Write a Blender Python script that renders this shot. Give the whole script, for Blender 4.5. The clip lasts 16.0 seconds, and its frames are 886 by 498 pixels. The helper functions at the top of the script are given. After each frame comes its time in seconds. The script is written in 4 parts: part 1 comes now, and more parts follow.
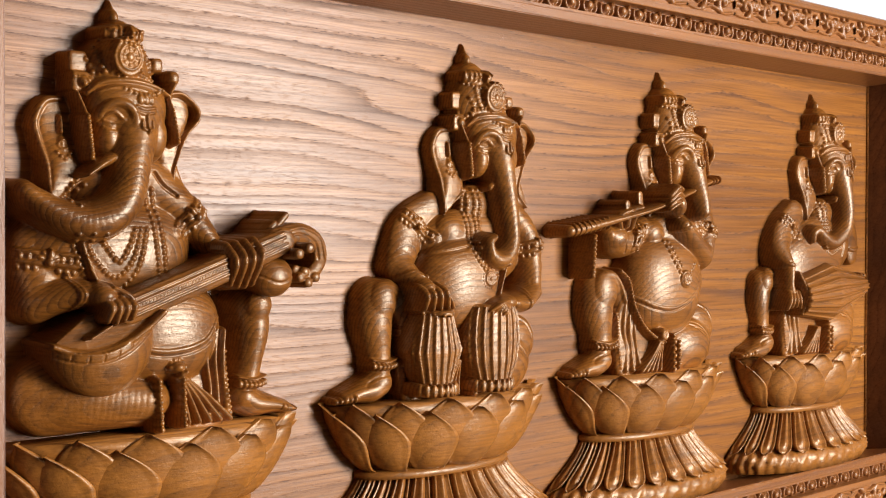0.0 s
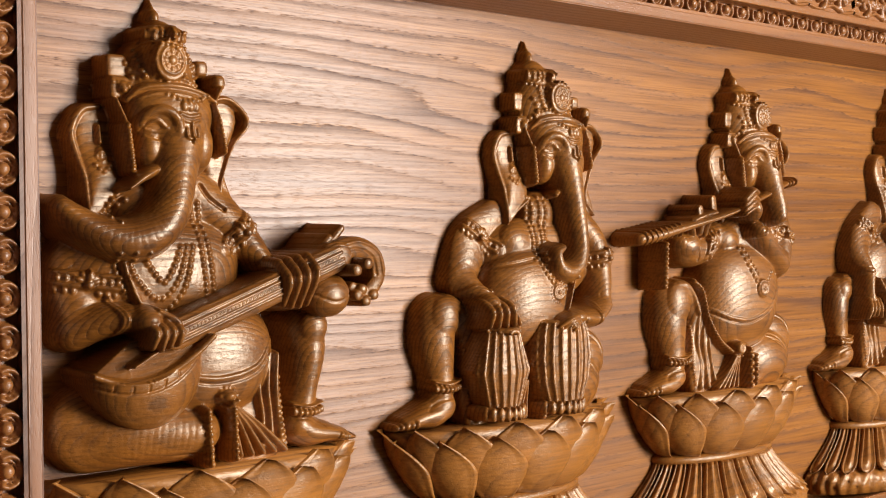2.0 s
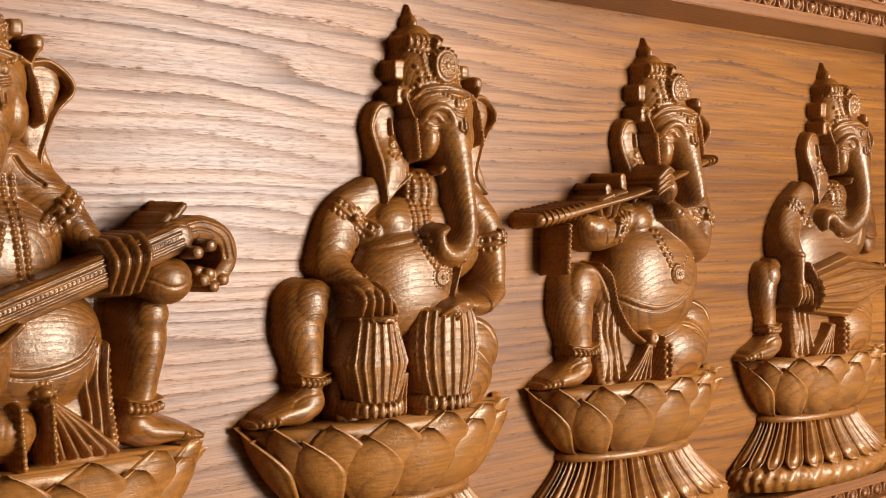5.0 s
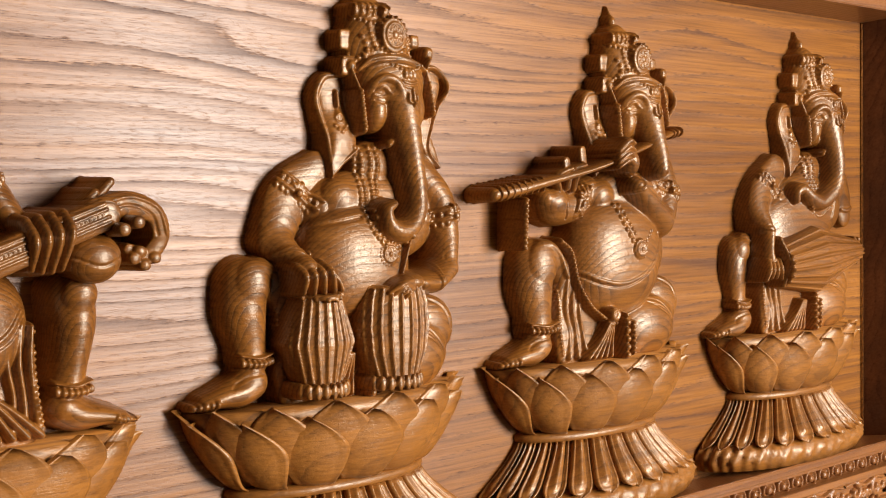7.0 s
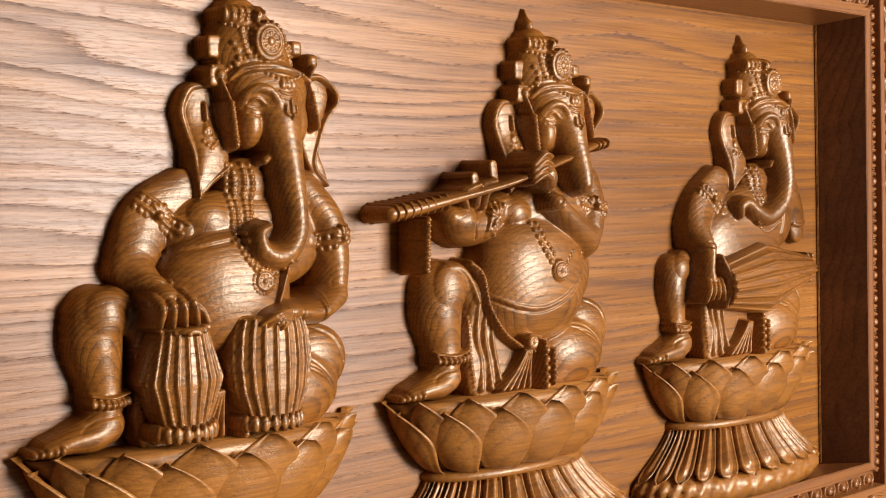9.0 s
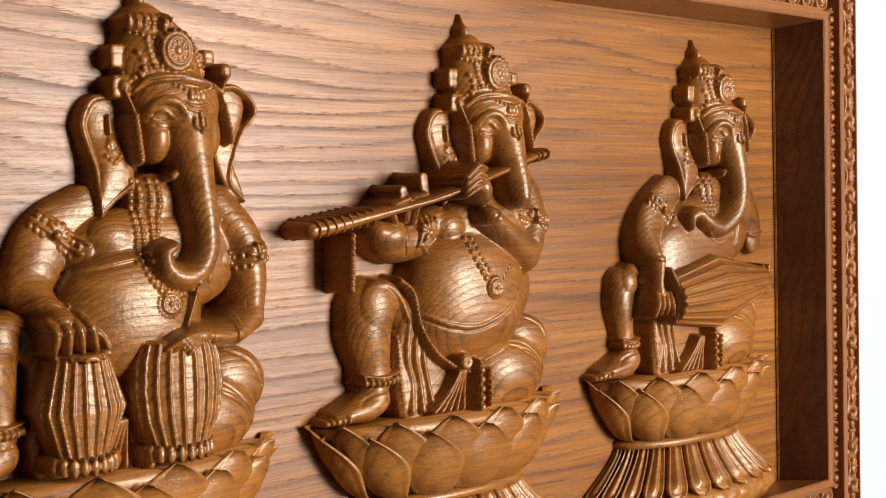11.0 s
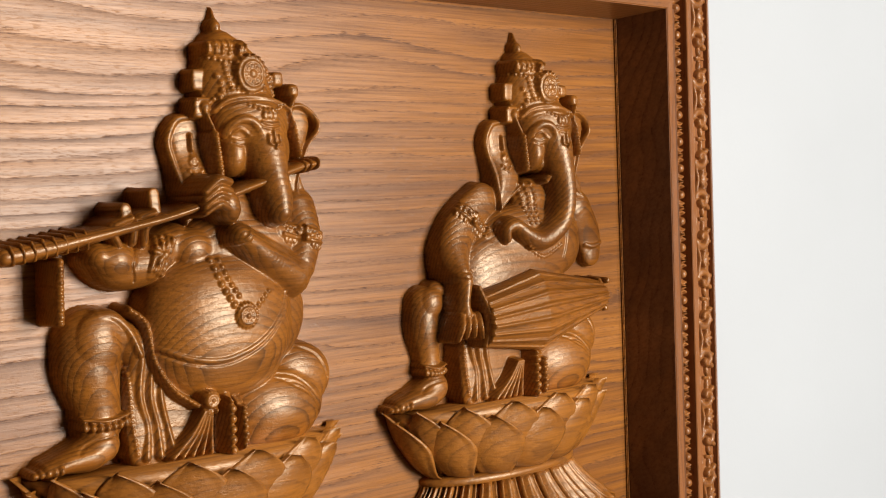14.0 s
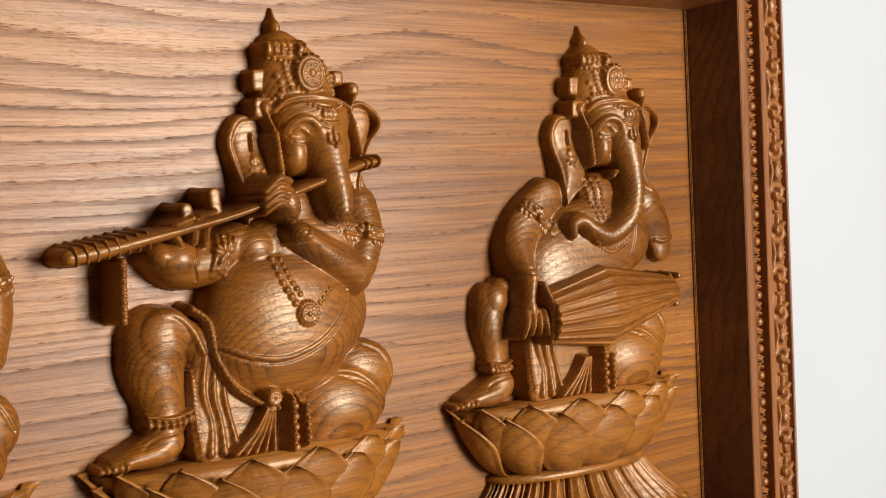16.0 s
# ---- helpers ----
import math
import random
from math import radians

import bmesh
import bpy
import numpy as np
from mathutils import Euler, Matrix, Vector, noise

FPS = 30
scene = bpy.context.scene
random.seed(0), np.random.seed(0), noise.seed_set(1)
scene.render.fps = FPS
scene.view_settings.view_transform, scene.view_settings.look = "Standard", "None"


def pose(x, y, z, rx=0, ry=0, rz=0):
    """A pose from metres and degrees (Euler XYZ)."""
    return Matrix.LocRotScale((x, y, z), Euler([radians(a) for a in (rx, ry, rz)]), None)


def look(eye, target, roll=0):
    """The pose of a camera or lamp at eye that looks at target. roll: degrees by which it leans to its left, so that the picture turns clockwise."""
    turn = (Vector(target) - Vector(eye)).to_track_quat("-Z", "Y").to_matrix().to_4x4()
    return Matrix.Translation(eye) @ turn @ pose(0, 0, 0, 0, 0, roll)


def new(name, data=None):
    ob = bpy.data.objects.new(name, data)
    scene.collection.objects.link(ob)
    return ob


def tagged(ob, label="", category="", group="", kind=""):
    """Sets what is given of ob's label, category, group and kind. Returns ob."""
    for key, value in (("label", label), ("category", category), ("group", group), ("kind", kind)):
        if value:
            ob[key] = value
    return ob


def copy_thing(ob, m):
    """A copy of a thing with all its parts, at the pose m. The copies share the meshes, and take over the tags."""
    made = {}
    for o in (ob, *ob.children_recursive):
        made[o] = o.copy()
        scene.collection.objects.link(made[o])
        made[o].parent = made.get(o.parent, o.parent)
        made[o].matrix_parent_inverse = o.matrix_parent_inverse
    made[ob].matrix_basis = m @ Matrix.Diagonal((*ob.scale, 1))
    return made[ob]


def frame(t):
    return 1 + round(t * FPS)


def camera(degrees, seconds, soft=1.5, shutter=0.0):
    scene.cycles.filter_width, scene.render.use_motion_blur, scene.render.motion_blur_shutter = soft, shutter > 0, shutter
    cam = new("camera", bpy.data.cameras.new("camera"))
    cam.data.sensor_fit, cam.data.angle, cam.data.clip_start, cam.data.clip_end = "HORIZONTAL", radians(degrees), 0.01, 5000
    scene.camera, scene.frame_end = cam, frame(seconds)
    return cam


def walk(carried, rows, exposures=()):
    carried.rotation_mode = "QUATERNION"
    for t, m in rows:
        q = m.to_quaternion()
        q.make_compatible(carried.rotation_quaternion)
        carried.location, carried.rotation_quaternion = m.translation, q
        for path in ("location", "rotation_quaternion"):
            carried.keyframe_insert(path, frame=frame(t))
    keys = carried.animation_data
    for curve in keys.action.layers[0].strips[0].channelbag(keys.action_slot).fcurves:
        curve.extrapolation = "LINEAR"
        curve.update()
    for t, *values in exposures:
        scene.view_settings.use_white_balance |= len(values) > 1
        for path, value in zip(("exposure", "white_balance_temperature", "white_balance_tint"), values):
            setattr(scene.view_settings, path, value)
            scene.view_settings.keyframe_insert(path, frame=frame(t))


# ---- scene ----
cam = camera(40.0, 16.0, soft=1.15)
PATH = [
    (0, (-0.623, -1.117, 0.199), (0.711, 0.373, 0.171), 0.2),
    (0.5, (-0.613, -1.104, 0.201), (0.708, 0.397, 0.175), -0.1),
    (1, (-0.601, -1.078, 0.204), (0.704, 0.437, 0.184), -0.5),
    (1.5, (-0.591, -1.046, 0.207), (0.704, 0.479, 0.191), -0.6),
    (2, (-0.581, -1.022, 0.206), (0.709, 0.506, 0.187), -0.7),
    (2.5, (-0.572, -1.008, 0.207), (0.718, 0.52, 0.176), -0.5),
    (3, (-0.561, -1.009, 0.208), (0.726, 0.522, 0.17), -0.4),
    (3.5, (-0.54, -1.009, 0.21), (0.75, 0.519, 0.17), -0.2),
    (4, (-0.502, -1.011, 0.208), (0.792, 0.514, 0.171), -0.2),
    (4.5, (-0.456, -1.012, 0.203), (0.846, 0.506, 0.166), -0.4),
    (7, (-0.356, -1.015, 0.197), (0.952, 0.496, 0.115), -0.9),
    (7.5, (-0.34, -1.017, 0.197), (0.967, 0.494, 0.119), -1.1),
    (8, (-0.308, -1.018, 0.203), (0.998, 0.495, 0.125), -1.1),
    (8.5, (-0.255, -1.018, 0.204), (1.048, 0.498, 0.133), -1.3),
    (9, (-0.194, -1.01, 0.207), (1.102, 0.512, 0.138), -1.3),
    (11.5, (-0.089, -1.013, 0.229), (1.221, 0.497, 0.151), -1.4),
    (12, (-0.056, -1.02, 0.234), (1.27, 0.476, 0.166), -1.5),
    (12.5, (0.002, -1.032, 0.242), (1.335, 0.458, 0.172), -1.8),
    (13, (0.075, -1.045, 0.243), (1.406, 0.446, 0.165), -2.1),
    (13.5, (0.136, -1.053, 0.244), (1.459, 0.445, 0.155), -2.0),
    (14, (0.176, -1.059, 0.241), (1.477, 0.457, 0.152), -2.0),
    (14.5, (0.2, -1.068, 0.241), (1.468, 0.476, 0.146), -2.2),
    (15, (0.207, -1.073, 0.241), (1.443, 0.496, 0.143), -2.4),
    (15.5, (0.205, -1.073, 0.241), (1.412, 0.519, 0.146), -2.5),
    (16, (0.204, -1.075, 0.242), (1.385, 0.536, 0.15), -2.7),
]
walk(cam, [(t, look(eye, target, roll)) for t, eye, target, roll in PATH], [(0, 0.12, 6400, 10), (9, 0.06, 6400, 10), (11.5, -0.1, 6550, 11), (13, -0.31, 7150, 11.5), (16, -0.31, 7150, 11.5)])

# ---- world and light ----
world = bpy.data.worlds.new("world")
scene.world = world
world.use_nodes = True
sky = world.node_tree.nodes.new("ShaderNodeTexSky")
sky.sky_type, sky.sun_disc, sky.sun_elevation, sky.sun_rotation = "NISHITA", False, radians(40), radians(150)
world.node_tree.links.new(sky.outputs[0], world.node_tree.nodes["Background"].inputs[0])
world.node_tree.nodes["Background"].inputs[1].default_value = 0.1


def area_lamp(name, eye, target, w, h, watts, colour):
    data = bpy.data.lights.new(name, "AREA")
    data.shape, data.size, data.size_y, data.energy, data.color = "RECTANGLE", w, h, watts, colour
    ob = new(name, data)
    ob.matrix_world = look(eye, target)
    return ob


WINDOW = (2.15, -3.4, 0.45)
area_lamp("window_daylight", WINDOW, (0.1, 0, 0.2), 1.15, 2.0, 268, (1.0, 0.94, 0.86))


# ---- materials ----
def nodes_of(name):
    m = bpy.data.materials.new(name)
    m.use_nodes = True
    nt = m.node_tree
    return m, nt, nt.nodes["Principled BSDF"]


def add(nt, kind, **kw):
    n = nt.nodes.new("ShaderNode" + kind)
    for k, v in kw.items():
        n.inputs[k].default_value = v
    return n


def math_node(nt, op, a, b):
    n = nt.nodes.new("ShaderNodeMath")
    n.operation = op
    for i, v in enumerate((a, b)):
        if isinstance(v, (int, float)):
            n.inputs[i].default_value = v
        else:
            nt.links.new(v, n.inputs[i])
    return n.outputs[0]


def scaled(nt, src, scale, turn=(0, 0, 0)):
    mp = nt.nodes.new("ShaderNodeMapping")
    mp.inputs["Scale"].default_value = scale
    mp.inputs["Rotation"].default_value = turn
    nt.links.new(src, mp.inputs[0])
    return mp.outputs[0]


def ramp(nt, src, stops):
    r = nt.nodes.new("ShaderNodeValToRGB")
    while len(r.color_ramp.elements) < len(stops):
        r.color_ramp.elements.new(0.5)
    for e, (p, c) in zip(r.color_ramp.elements, stops):
        e.position, e.color = p, (*c, 1)
    nt.links.new(src, r.inputs[0])
    return r.outputs[0]


def math_vector(nt, pos, lift):
    """The position with its height shifted, so that bands follow the growth lines."""
    c = nt.nodes.new("ShaderNodeCombineXYZ")
    nt.links.new(lift, c.inputs[2])
    v = nt.nodes.new("ShaderNodeVectorMath")
    nt.links.new(pos, v.inputs[0])
    nt.links.new(c.outputs[0], v.inputs[1])
    return v.outputs[0]


def wood(name, light, mid, dark, lines=42.0, turn=0.0, gloss=0.34, coat=0.25, relief=0.3, contrast=1.0, wave=9.0, tilt=1.9, faint=0.1, tool=0.0, pore=0.5, ragged=0.12, pits=0.5, fibre=0.6, sheen=0.5, amber=(1, 1, 1)):
    """Varnished hardwood: wavy growth lines along x (or turned about y), fine pores, uneven stain."""
    m, nt, p = nodes_of(name)
    pos = nt.nodes.new("ShaderNodeNewGeometry").outputs["Position"]
    pos = scaled(nt, pos, (1, 1, 1), (0, turn, 0)) if turn else pos
    big = add(nt, "TexNoise", Scale=1.0, Detail=2.0, Roughness=0.5)
    nt.links.new(scaled(nt, pos, (0.9, 2.0, 3.6)), big.inputs["Vector"])
    mid_n = add(nt, "TexNoise", Scale=1.0, Detail=3.0, Roughness=0.6)
    nt.links.new(scaled(nt, pos, (4, 30, 45)), mid_n.inputs["Vector"])
    sep = nt.nodes.new("ShaderNodeSeparateXYZ")
    nt.links.new(pos, sep.inputs[0])
    layer = math_node(nt, "ADD", sep.outputs[2], math_node(nt, "MULTIPLY", sep.outputs[1], tilt))
    v = math_node(nt, "MULTIPLY", layer, lines)
    v = math_node(nt, "ADD", v, math_node(nt, "MULTIPLY", big.outputs[0], wave))
    v = math_node(nt, "ADD", v, math_node(nt, "MULTIPLY", mid_n.outputs[0], 0.7))
    uneven = add(nt, "TexNoise", Scale=1.0, Detail=1.0)
    nt.links.new(scaled(nt, pos, (0.7, 8, 14)), uneven.inputs["Vector"])
    v = math_node(nt, "ADD", v, math_node(nt, "MULTIPLY", uneven.outputs[0], 4.0))
    pores = add(nt, "TexNoise", Scale=1.0, Detail=3.0, Roughness=0.6)
    nt.links.new(scaled(nt, pos, (80, 420, 820)), pores.inputs["Vector"])
    v = math_node(nt, "ADD", v, math_node(nt, "MULTIPLY", pores.outputs[0], ragged))
    ring = math_node(nt, "FRACT", v, 0)
    ring_c = ramp(nt, ring, [(0.0, (0.3,) * 3), (0.06, (0.92,) * 3), (0.4, (1, 1, 1)), (0.68, (0.78,) * 3), (0.97, (0.1,) * 3)])
    # how strongly each growth line shows
    strength = add(nt, "TexNoise", Scale=1.0, Detail=3.0, Roughness=0.6)
    nt.links.new(scaled(nt, pos, (1.1, 9, 26)), strength.inputs["Vector"])
    st = ramp(nt, strength.outputs[0], [(0.36, (faint,) * 3), (0.6, (1.0 * contrast,) * 3)])
    pore_c = ramp(nt, pores.outputs[0], [(0.36, (0.0,) * 3), (0.47, (1.0,) * 3)])
    streak = add(nt, "TexNoise", Scale=1.0, Detail=4.0, Roughness=0.65)
    nt.links.new(scaled(nt, pos, (7, 200, 380)), streak.inputs["Vector"])
    tone = add(nt, "TexNoise", Scale=1.0, Detail=2.0)
    nt.links.new(scaled(nt, pos, (1.2, 5, 7)), tone.inputs["Vector"])
    bands = add(nt, "TexNoise", Scale=1.0, Detail=5.0, Roughness=0.62)
    nt.links.new(scaled(nt, math_vector(nt, pos, math_node(nt, "MULTIPLY", big.outputs[0], 0.12)), (0.9, 22, 44)), bands.inputs["Vector"])
    both = math_node(nt, "ADD", math_node(nt, "MULTIPLY", tone.outputs[0], 0.4), math_node(nt, "MULTIPLY", bands.outputs[0], 0.6))
    base = ramp(nt, both, [(0.36, mid), (0.46, tuple(0.55 * a + 0.45 * b for a, b in zip(mid, light))), (0.6, light)])
    one = nt.nodes.new("ShaderNodeMix")
    one.data_type = "RGBA"
    inv = math_node(nt, "SUBTRACT", 1.0, ring_c)
    nt.links.new(math_node(nt, "MULTIPLY", math_node(nt, "MULTIPLY", inv, st), 0.8), one.inputs["Factor"])
    nt.links.new(base, one.inputs[6])
    one.inputs[7].default_value = (*dark, 1)
    two = nt.nodes.new("ShaderNodeMix")
    two.data_type = "RGBA"
    band = math_node(nt, "ADD", 0.12, math_node(nt, "MULTIPLY", inv, 1.0))
    dash = math_node(nt, "MULTIPLY", math_node(nt, "SUBTRACT", 1.0, pore_c), band)
    fine = math_node(nt, "MULTIPLY", math_node(nt, "SUBTRACT", 0.6, streak.outputs[0]), fibre)
    open_grain = math_node(nt, "MINIMUM", math_node(nt, "ADD", math_node(nt, "MULTIPLY", dash, pore), math_node(nt, "MAXIMUM", fine, 0.0)), 1.0)
    nt.links.new(open_grain, two.inputs["Factor"])
    # open grain and late wood take less varnish
    matt = math_node(nt, "SUBTRACT", 1.0, math_node(nt, "MULTIPLY", open_grain, 0.6))
    matt = math_node(nt, "MULTIPLY", matt, math_node(nt, "SUBTRACT", 1.0, math_node(nt, "MULTIPLY", math_node(nt, "MULTIPLY", inv, st), 0.3)))
    nt.links.new(math_node(nt, "MULTIPLY", matt, sheen), p.inputs["Specular IOR Level"])
    p.inputs["Specular Tint"].default_value, p.inputs["Coat Tint"].default_value = (*amber, 1), (*amber, 1)
    nt.links.new(one.outputs[2], two.inputs[6])
    two.inputs[7].default_value = (*dark, 1)
    nt.links.new(two.outputs[2], p.inputs["Base Color"])
    rough = math_node(nt, "ADD", gloss, math_node(nt, "MULTIPLY", math_node(nt, "SUBTRACT", tone.outputs[0], 0.5), 0.16))
    rough = math_node(nt, "ADD", rough, math_node(nt, "MULTIPLY", inv, 0.1))
    nt.links.new(rough, p.inputs["Roughness"])
    p.inputs["Coat Weight"].default_value, p.inputs["Coat Roughness"].default_value = coat, gloss * 0.8
    height = math_node(nt, "ADD", math_node(nt, "MULTIPLY", pore_c, pits), math_node(nt, "MULTIPLY", math_node(nt, "MULTIPLY", ring_c, st), 0.8))
    bump = add(nt, "Bump", Strength=relief, Distance=0.0009)
    nt.links.new(height, bump.inputs["Height"])
    if tool:
        # uneven hand-finished surface
        marks = add(nt, "TexNoise", Scale=150.0, Detail=2.0, Roughness=0.55)
        nt.links.new(pos, marks.inputs["Vector"])
        worked = add(nt, "Bump", Strength=tool, Distance=0.0022)
        nt.links.new(marks.outputs[0], worked.inputs["Height"])
        nt.links.new(bump.outputs[0], worked.inputs["Normal"])
        bump = worked
    nt.links.new(bump.outputs[0], p.inputs["Normal"])
    nt.links.new(bump.outputs[0], p.inputs["Coat Normal"])
    return m


def plaster(name, colour, rough=0.75):
    m, nt, p = nodes_of(name)
    pos = nt.nodes.new("ShaderNodeNewGeometry").outputs["Position"]
    n = add(nt, "TexNoise", Scale=2.0, Detail=4.0)
    nt.links.new(pos, n.inputs["Vector"])
    nt.links.new(ramp(nt, n.outputs[0], [(0.3, tuple(c * 0.95 for c in colour)), (0.7, colour)]), p.inputs["Base Color"])
    f = add(nt, "TexNoise", Scale=160.0, Detail=3.0)
    nt.links.new(pos, f.inputs["Vector"])
    b = add(nt, "Bump", Strength=0.12, Distance=0.001)
    nt.links.new(f.outputs[0], b.inputs["Height"])
    nt.links.new(b.outputs[0], p.inputs["Normal"])
    p.inputs["Roughness"].default_value = rough
    return m


PANEL_WOOD = wood("panel_wood", (0.37, 0.138, 0.0175), (0.175, 0.058, 0.0085), (0.068, 0.024, 0.011), lines=60, gloss=0.335, coat=0.0, relief=0.2, contrast=1.0, wave=13.0, faint=0.02, pore=0.6, ragged=0.5, pits=0.3, fibre=1.9, sheen=0.5)
FIGURE_WOOD = wood("figure_wood", (0.345, 0.125, 0.0172), (0.16, 0.052, 0.0074), (0.026, 0.009, 0.0035), lines=95, gloss=0.355, coat=0.15, relief=0.3, contrast=0.85, wave=16.0, tilt=2.2, faint=0.18, tool=0.2, pits=0.25, fibre=1.5, pore=0.3, sheen=0.9, amber=(1.0, 0.9, 0.74))
LOTUS_WOOD = wood("lotus_wood", (0.41, 0.157, 0.026), (0.23, 0.082, 0.0138), (0.05, 0.018, 0.007), lines=60, gloss=0.36, coat=0.15, relief=0.25, contrast=0.6, wave=12.0, tilt=1.2, faint=0.06, tool=0.18, fibre=1.4, pore=0.3, sheen=0.85, amber=(1.0, 0.9, 0.74))
FRAME_WOOD = wood("frame_wood", (0.34, 0.13, 0.033), (0.25, 0.089, 0.021), (0.08, 0.028, 0.011), lines=70, gloss=0.36, coat=0.25, relief=0.3, contrast=0.6, tool=0.12)
UPRIGHT_WOOD = wood("upright_wood", (0.33, 0.128, 0.04), (0.25, 0.09, 0.027), (0.08, 0.028, 0.012), lines=70, turn=radians(90), gloss=0.36, coat=0.2, relief=0.25, contrast=0.6)
# slanting grain; darker than the frame wood, with the right board's shade in the colour
SHADED_SLANT_WOOD = wood("shaded_slant_wood", (0.2, 0.07, 0.02), (0.1, 0.033, 0.01), (0.05, 0.016, 0.007), lines=26, turn=radians(52), gloss=0.4, coat=0.15, relief=0.1, contrast=0.6, wave=12.0, fibre=1.5)
WALL_PAINT = plaster("white_wall_paint", (0.505, 0.575, 0.665))
ROOM_PAINT = plaster("room_paint", (0.045, 0.036, 0.03))
FLOOR_STONE = plaster("floor_stone", (0.07, 0.058, 0.048), 0.5)


# ---- mesh helpers ----
def mesh_ob(name, verts, faces, material, parent=None, label="", smooth=True):
    me = bpy.data.meshes.new(name)
    me.from_pydata([tuple(v) for v in verts], [], faces)
    me.materials.append(material)
    if smooth:
        me.polygons.foreach_set("use_smooth", np.ones(len(me.polygons), bool))
    me.update()
    ob = new(name, me)
    if parent:
        ob.parent = parent
    if label:
        ob["label"] = label
    return ob


def part(name, bm, material, parent=None, label="", smooth=False):
    me = bpy.data.meshes.new(name)
    bmesh.ops.recalc_face_normals(bm, faces=bm.faces)
    for f in bm.faces:
        f.smooth = smooth
    bm.to_mesh(me)
    bm.free()
    me.materials.append(material)
    ob = new(name, me)
    if parent:
        ob.parent = parent
    if label:
        ob["label"] = label
    return ob


def box_bm(x0, x1, y0, y1, z0, z1, bevel=0.0):
    bm = bmesh.new()
    bmesh.ops.create_cube(bm, size=1.0)
    for v in bm.verts:
        v.co = ((x0 + x1) / 2 + v.co.x * (x1 - x0), (y0 + y1) / 2 + v.co.y * (y1 - y0), (z0 + z1) / 2 + v.co.z * (z1 - z0))
    if bevel:
        bmesh.ops.bevel(bm, geom=bm.edges[:], offset=bevel, segments=2, affect="EDGES")
    return bm


# ---- the room, which closes the place ----
def structure(name, bm, material, label, category):
    return tagged(part(name, bm, material), label, category, kind="structure")


structure("wall_north", box_bm(-3, 5, 0.032, 0.15, -1.35, 1.55), WALL_PAINT, "plain white painted wall behind the carved panel", "wall")
structure("wall_south", box_bm(-3, 5, -4.2, -4.1, -1.35, 1.55), ROOM_PAINT, "plain painted wall across the room", "wall")
structure("wall_west", box_bm(-3.1, -3, -4.2, 0.15, -1.35, 1.55), ROOM_PAINT, "plain painted side wall of the room", "wall")
structure("wall_east", box_bm(5, 5.1, -4.2, 0.15, -1.35, 1.55), WALL_PAINT, "plain white side wall of the room", "wall")
structure("ceiling", box_bm(-3.1, 5.1, -4.2, 0.15, 1.55, 1.65), ROOM_PAINT, "plain painted ceiling", "ceiling")
structure("floor", box_bm(-3.1, 5.1, -4.2, 0.15, -1.45, -1.35), FLOOR_STONE, "plain stone floor of the room", "floor")

# ---- the panel and its frame ----
X0, X1, Z0, Z1 = -0.199, 1.411, -0.178, 0.467      # inner edge of the frame's face
PX0, PX1, PZ0, PZ1 = -0.181, 1.393, -0.187, 0.461   # visible back panel
LIP = 0.071
FW = 0.1

panel = new("carved_panel")
tagged(panel, "varnished brown wooden wall panel in a carved frame", "wall panel")
part("back_board", box_bm(PX0 - 0.02, PX1 + 0.02, 0.0, 0.02, PZ0 - 0.02, PZ1 + 0.02), PANEL_WOOD, panel, "wide board with wavy horizontal grain")


part("edge_strip", box_bm(PX1 - 0.0035, PX1, -0.0035, 0.0, PZ0, PZ1, 0.0012), PANEL_WOOD, panel)


def board(name, face, back, material):
    """An inner side board: a slanted face from the frame's lip to the panel, with thickness behind it."""
    (ax, az), (bx, bz) = face
    (cx, cz), (dx, dz) = back
    f = [(ax, -LIP + 0.001, az), (bx, -LIP + 0.001, bz), (dx, 0.0, dz), (cx, 0.0, cz)]
    nx, nz = (az - bz), (bx - ax)
    k = 0.016 / math.hypot(nx, nz)
    g = [(x + nx * k, y, z + nz * k) for x, y, z in f]
    bm = bmesh.new()
    vs = [bm.verts.new(v) for v in f + g]
    for q in ((0, 1, 2, 3), (7, 6, 5, 4), (0, 4, 5, 1), (1, 5, 6, 2), (2, 6, 7, 3), (3, 7, 4, 0)):
        bm.faces.new([vs[i] for i in q])
    return part(name, bm, material, panel)


board("inner_board", ((X0, Z1), (X1, Z1)), ((PX0, PZ1), (PX1, PZ1)), FRAME_WOOD)
board("inner_board", ((X1, Z0), (X0, Z0)), ((PX1, PZ0), (PX0, PZ0)), FRAME_WOOD)
# right board faces away from the window: its shade is painted into the wood
board("inner_board", ((X1, Z1), (X1, Z0)), ((PX1, PZ1), (PX1, PZ0)), SHADED_SLANT_WOOD)["label"] = "side board with slanting grain, shade painted into its colour"
# the left board shares the same shade-darkened wood
board("inner_board", ((X0, Z0), (X0, Z1)), ((PX0, PZ0), (PX0, PZ1)), SHADED_SLANT_WOOD)

# Face profile of the frame: distance outward from the lip, and how proud it stands.
PROFILE = [(0.0, LIP - 0.002), (0.0015, LIP), (0.0115, LIP), (0.0125, LIP - 0.001), (0.0135, LIP - 0.016), (0.0365, LIP - 0.016), (0.0375, LIP + 0.001),
           (0.0385, LIP + 0.002), (0.0465, LIP + 0.002), (0.0475, LIP + 0.001), (0.0485, LIP - 0.006), (0.0845, LIP - 0.009), (0.0855, LIP - 0.003), (0.0865, LIP - 0.002),
           (FW - 0.003, LIP - 0.008), (FW, LIP - 0.012), (FW, -0.03)]


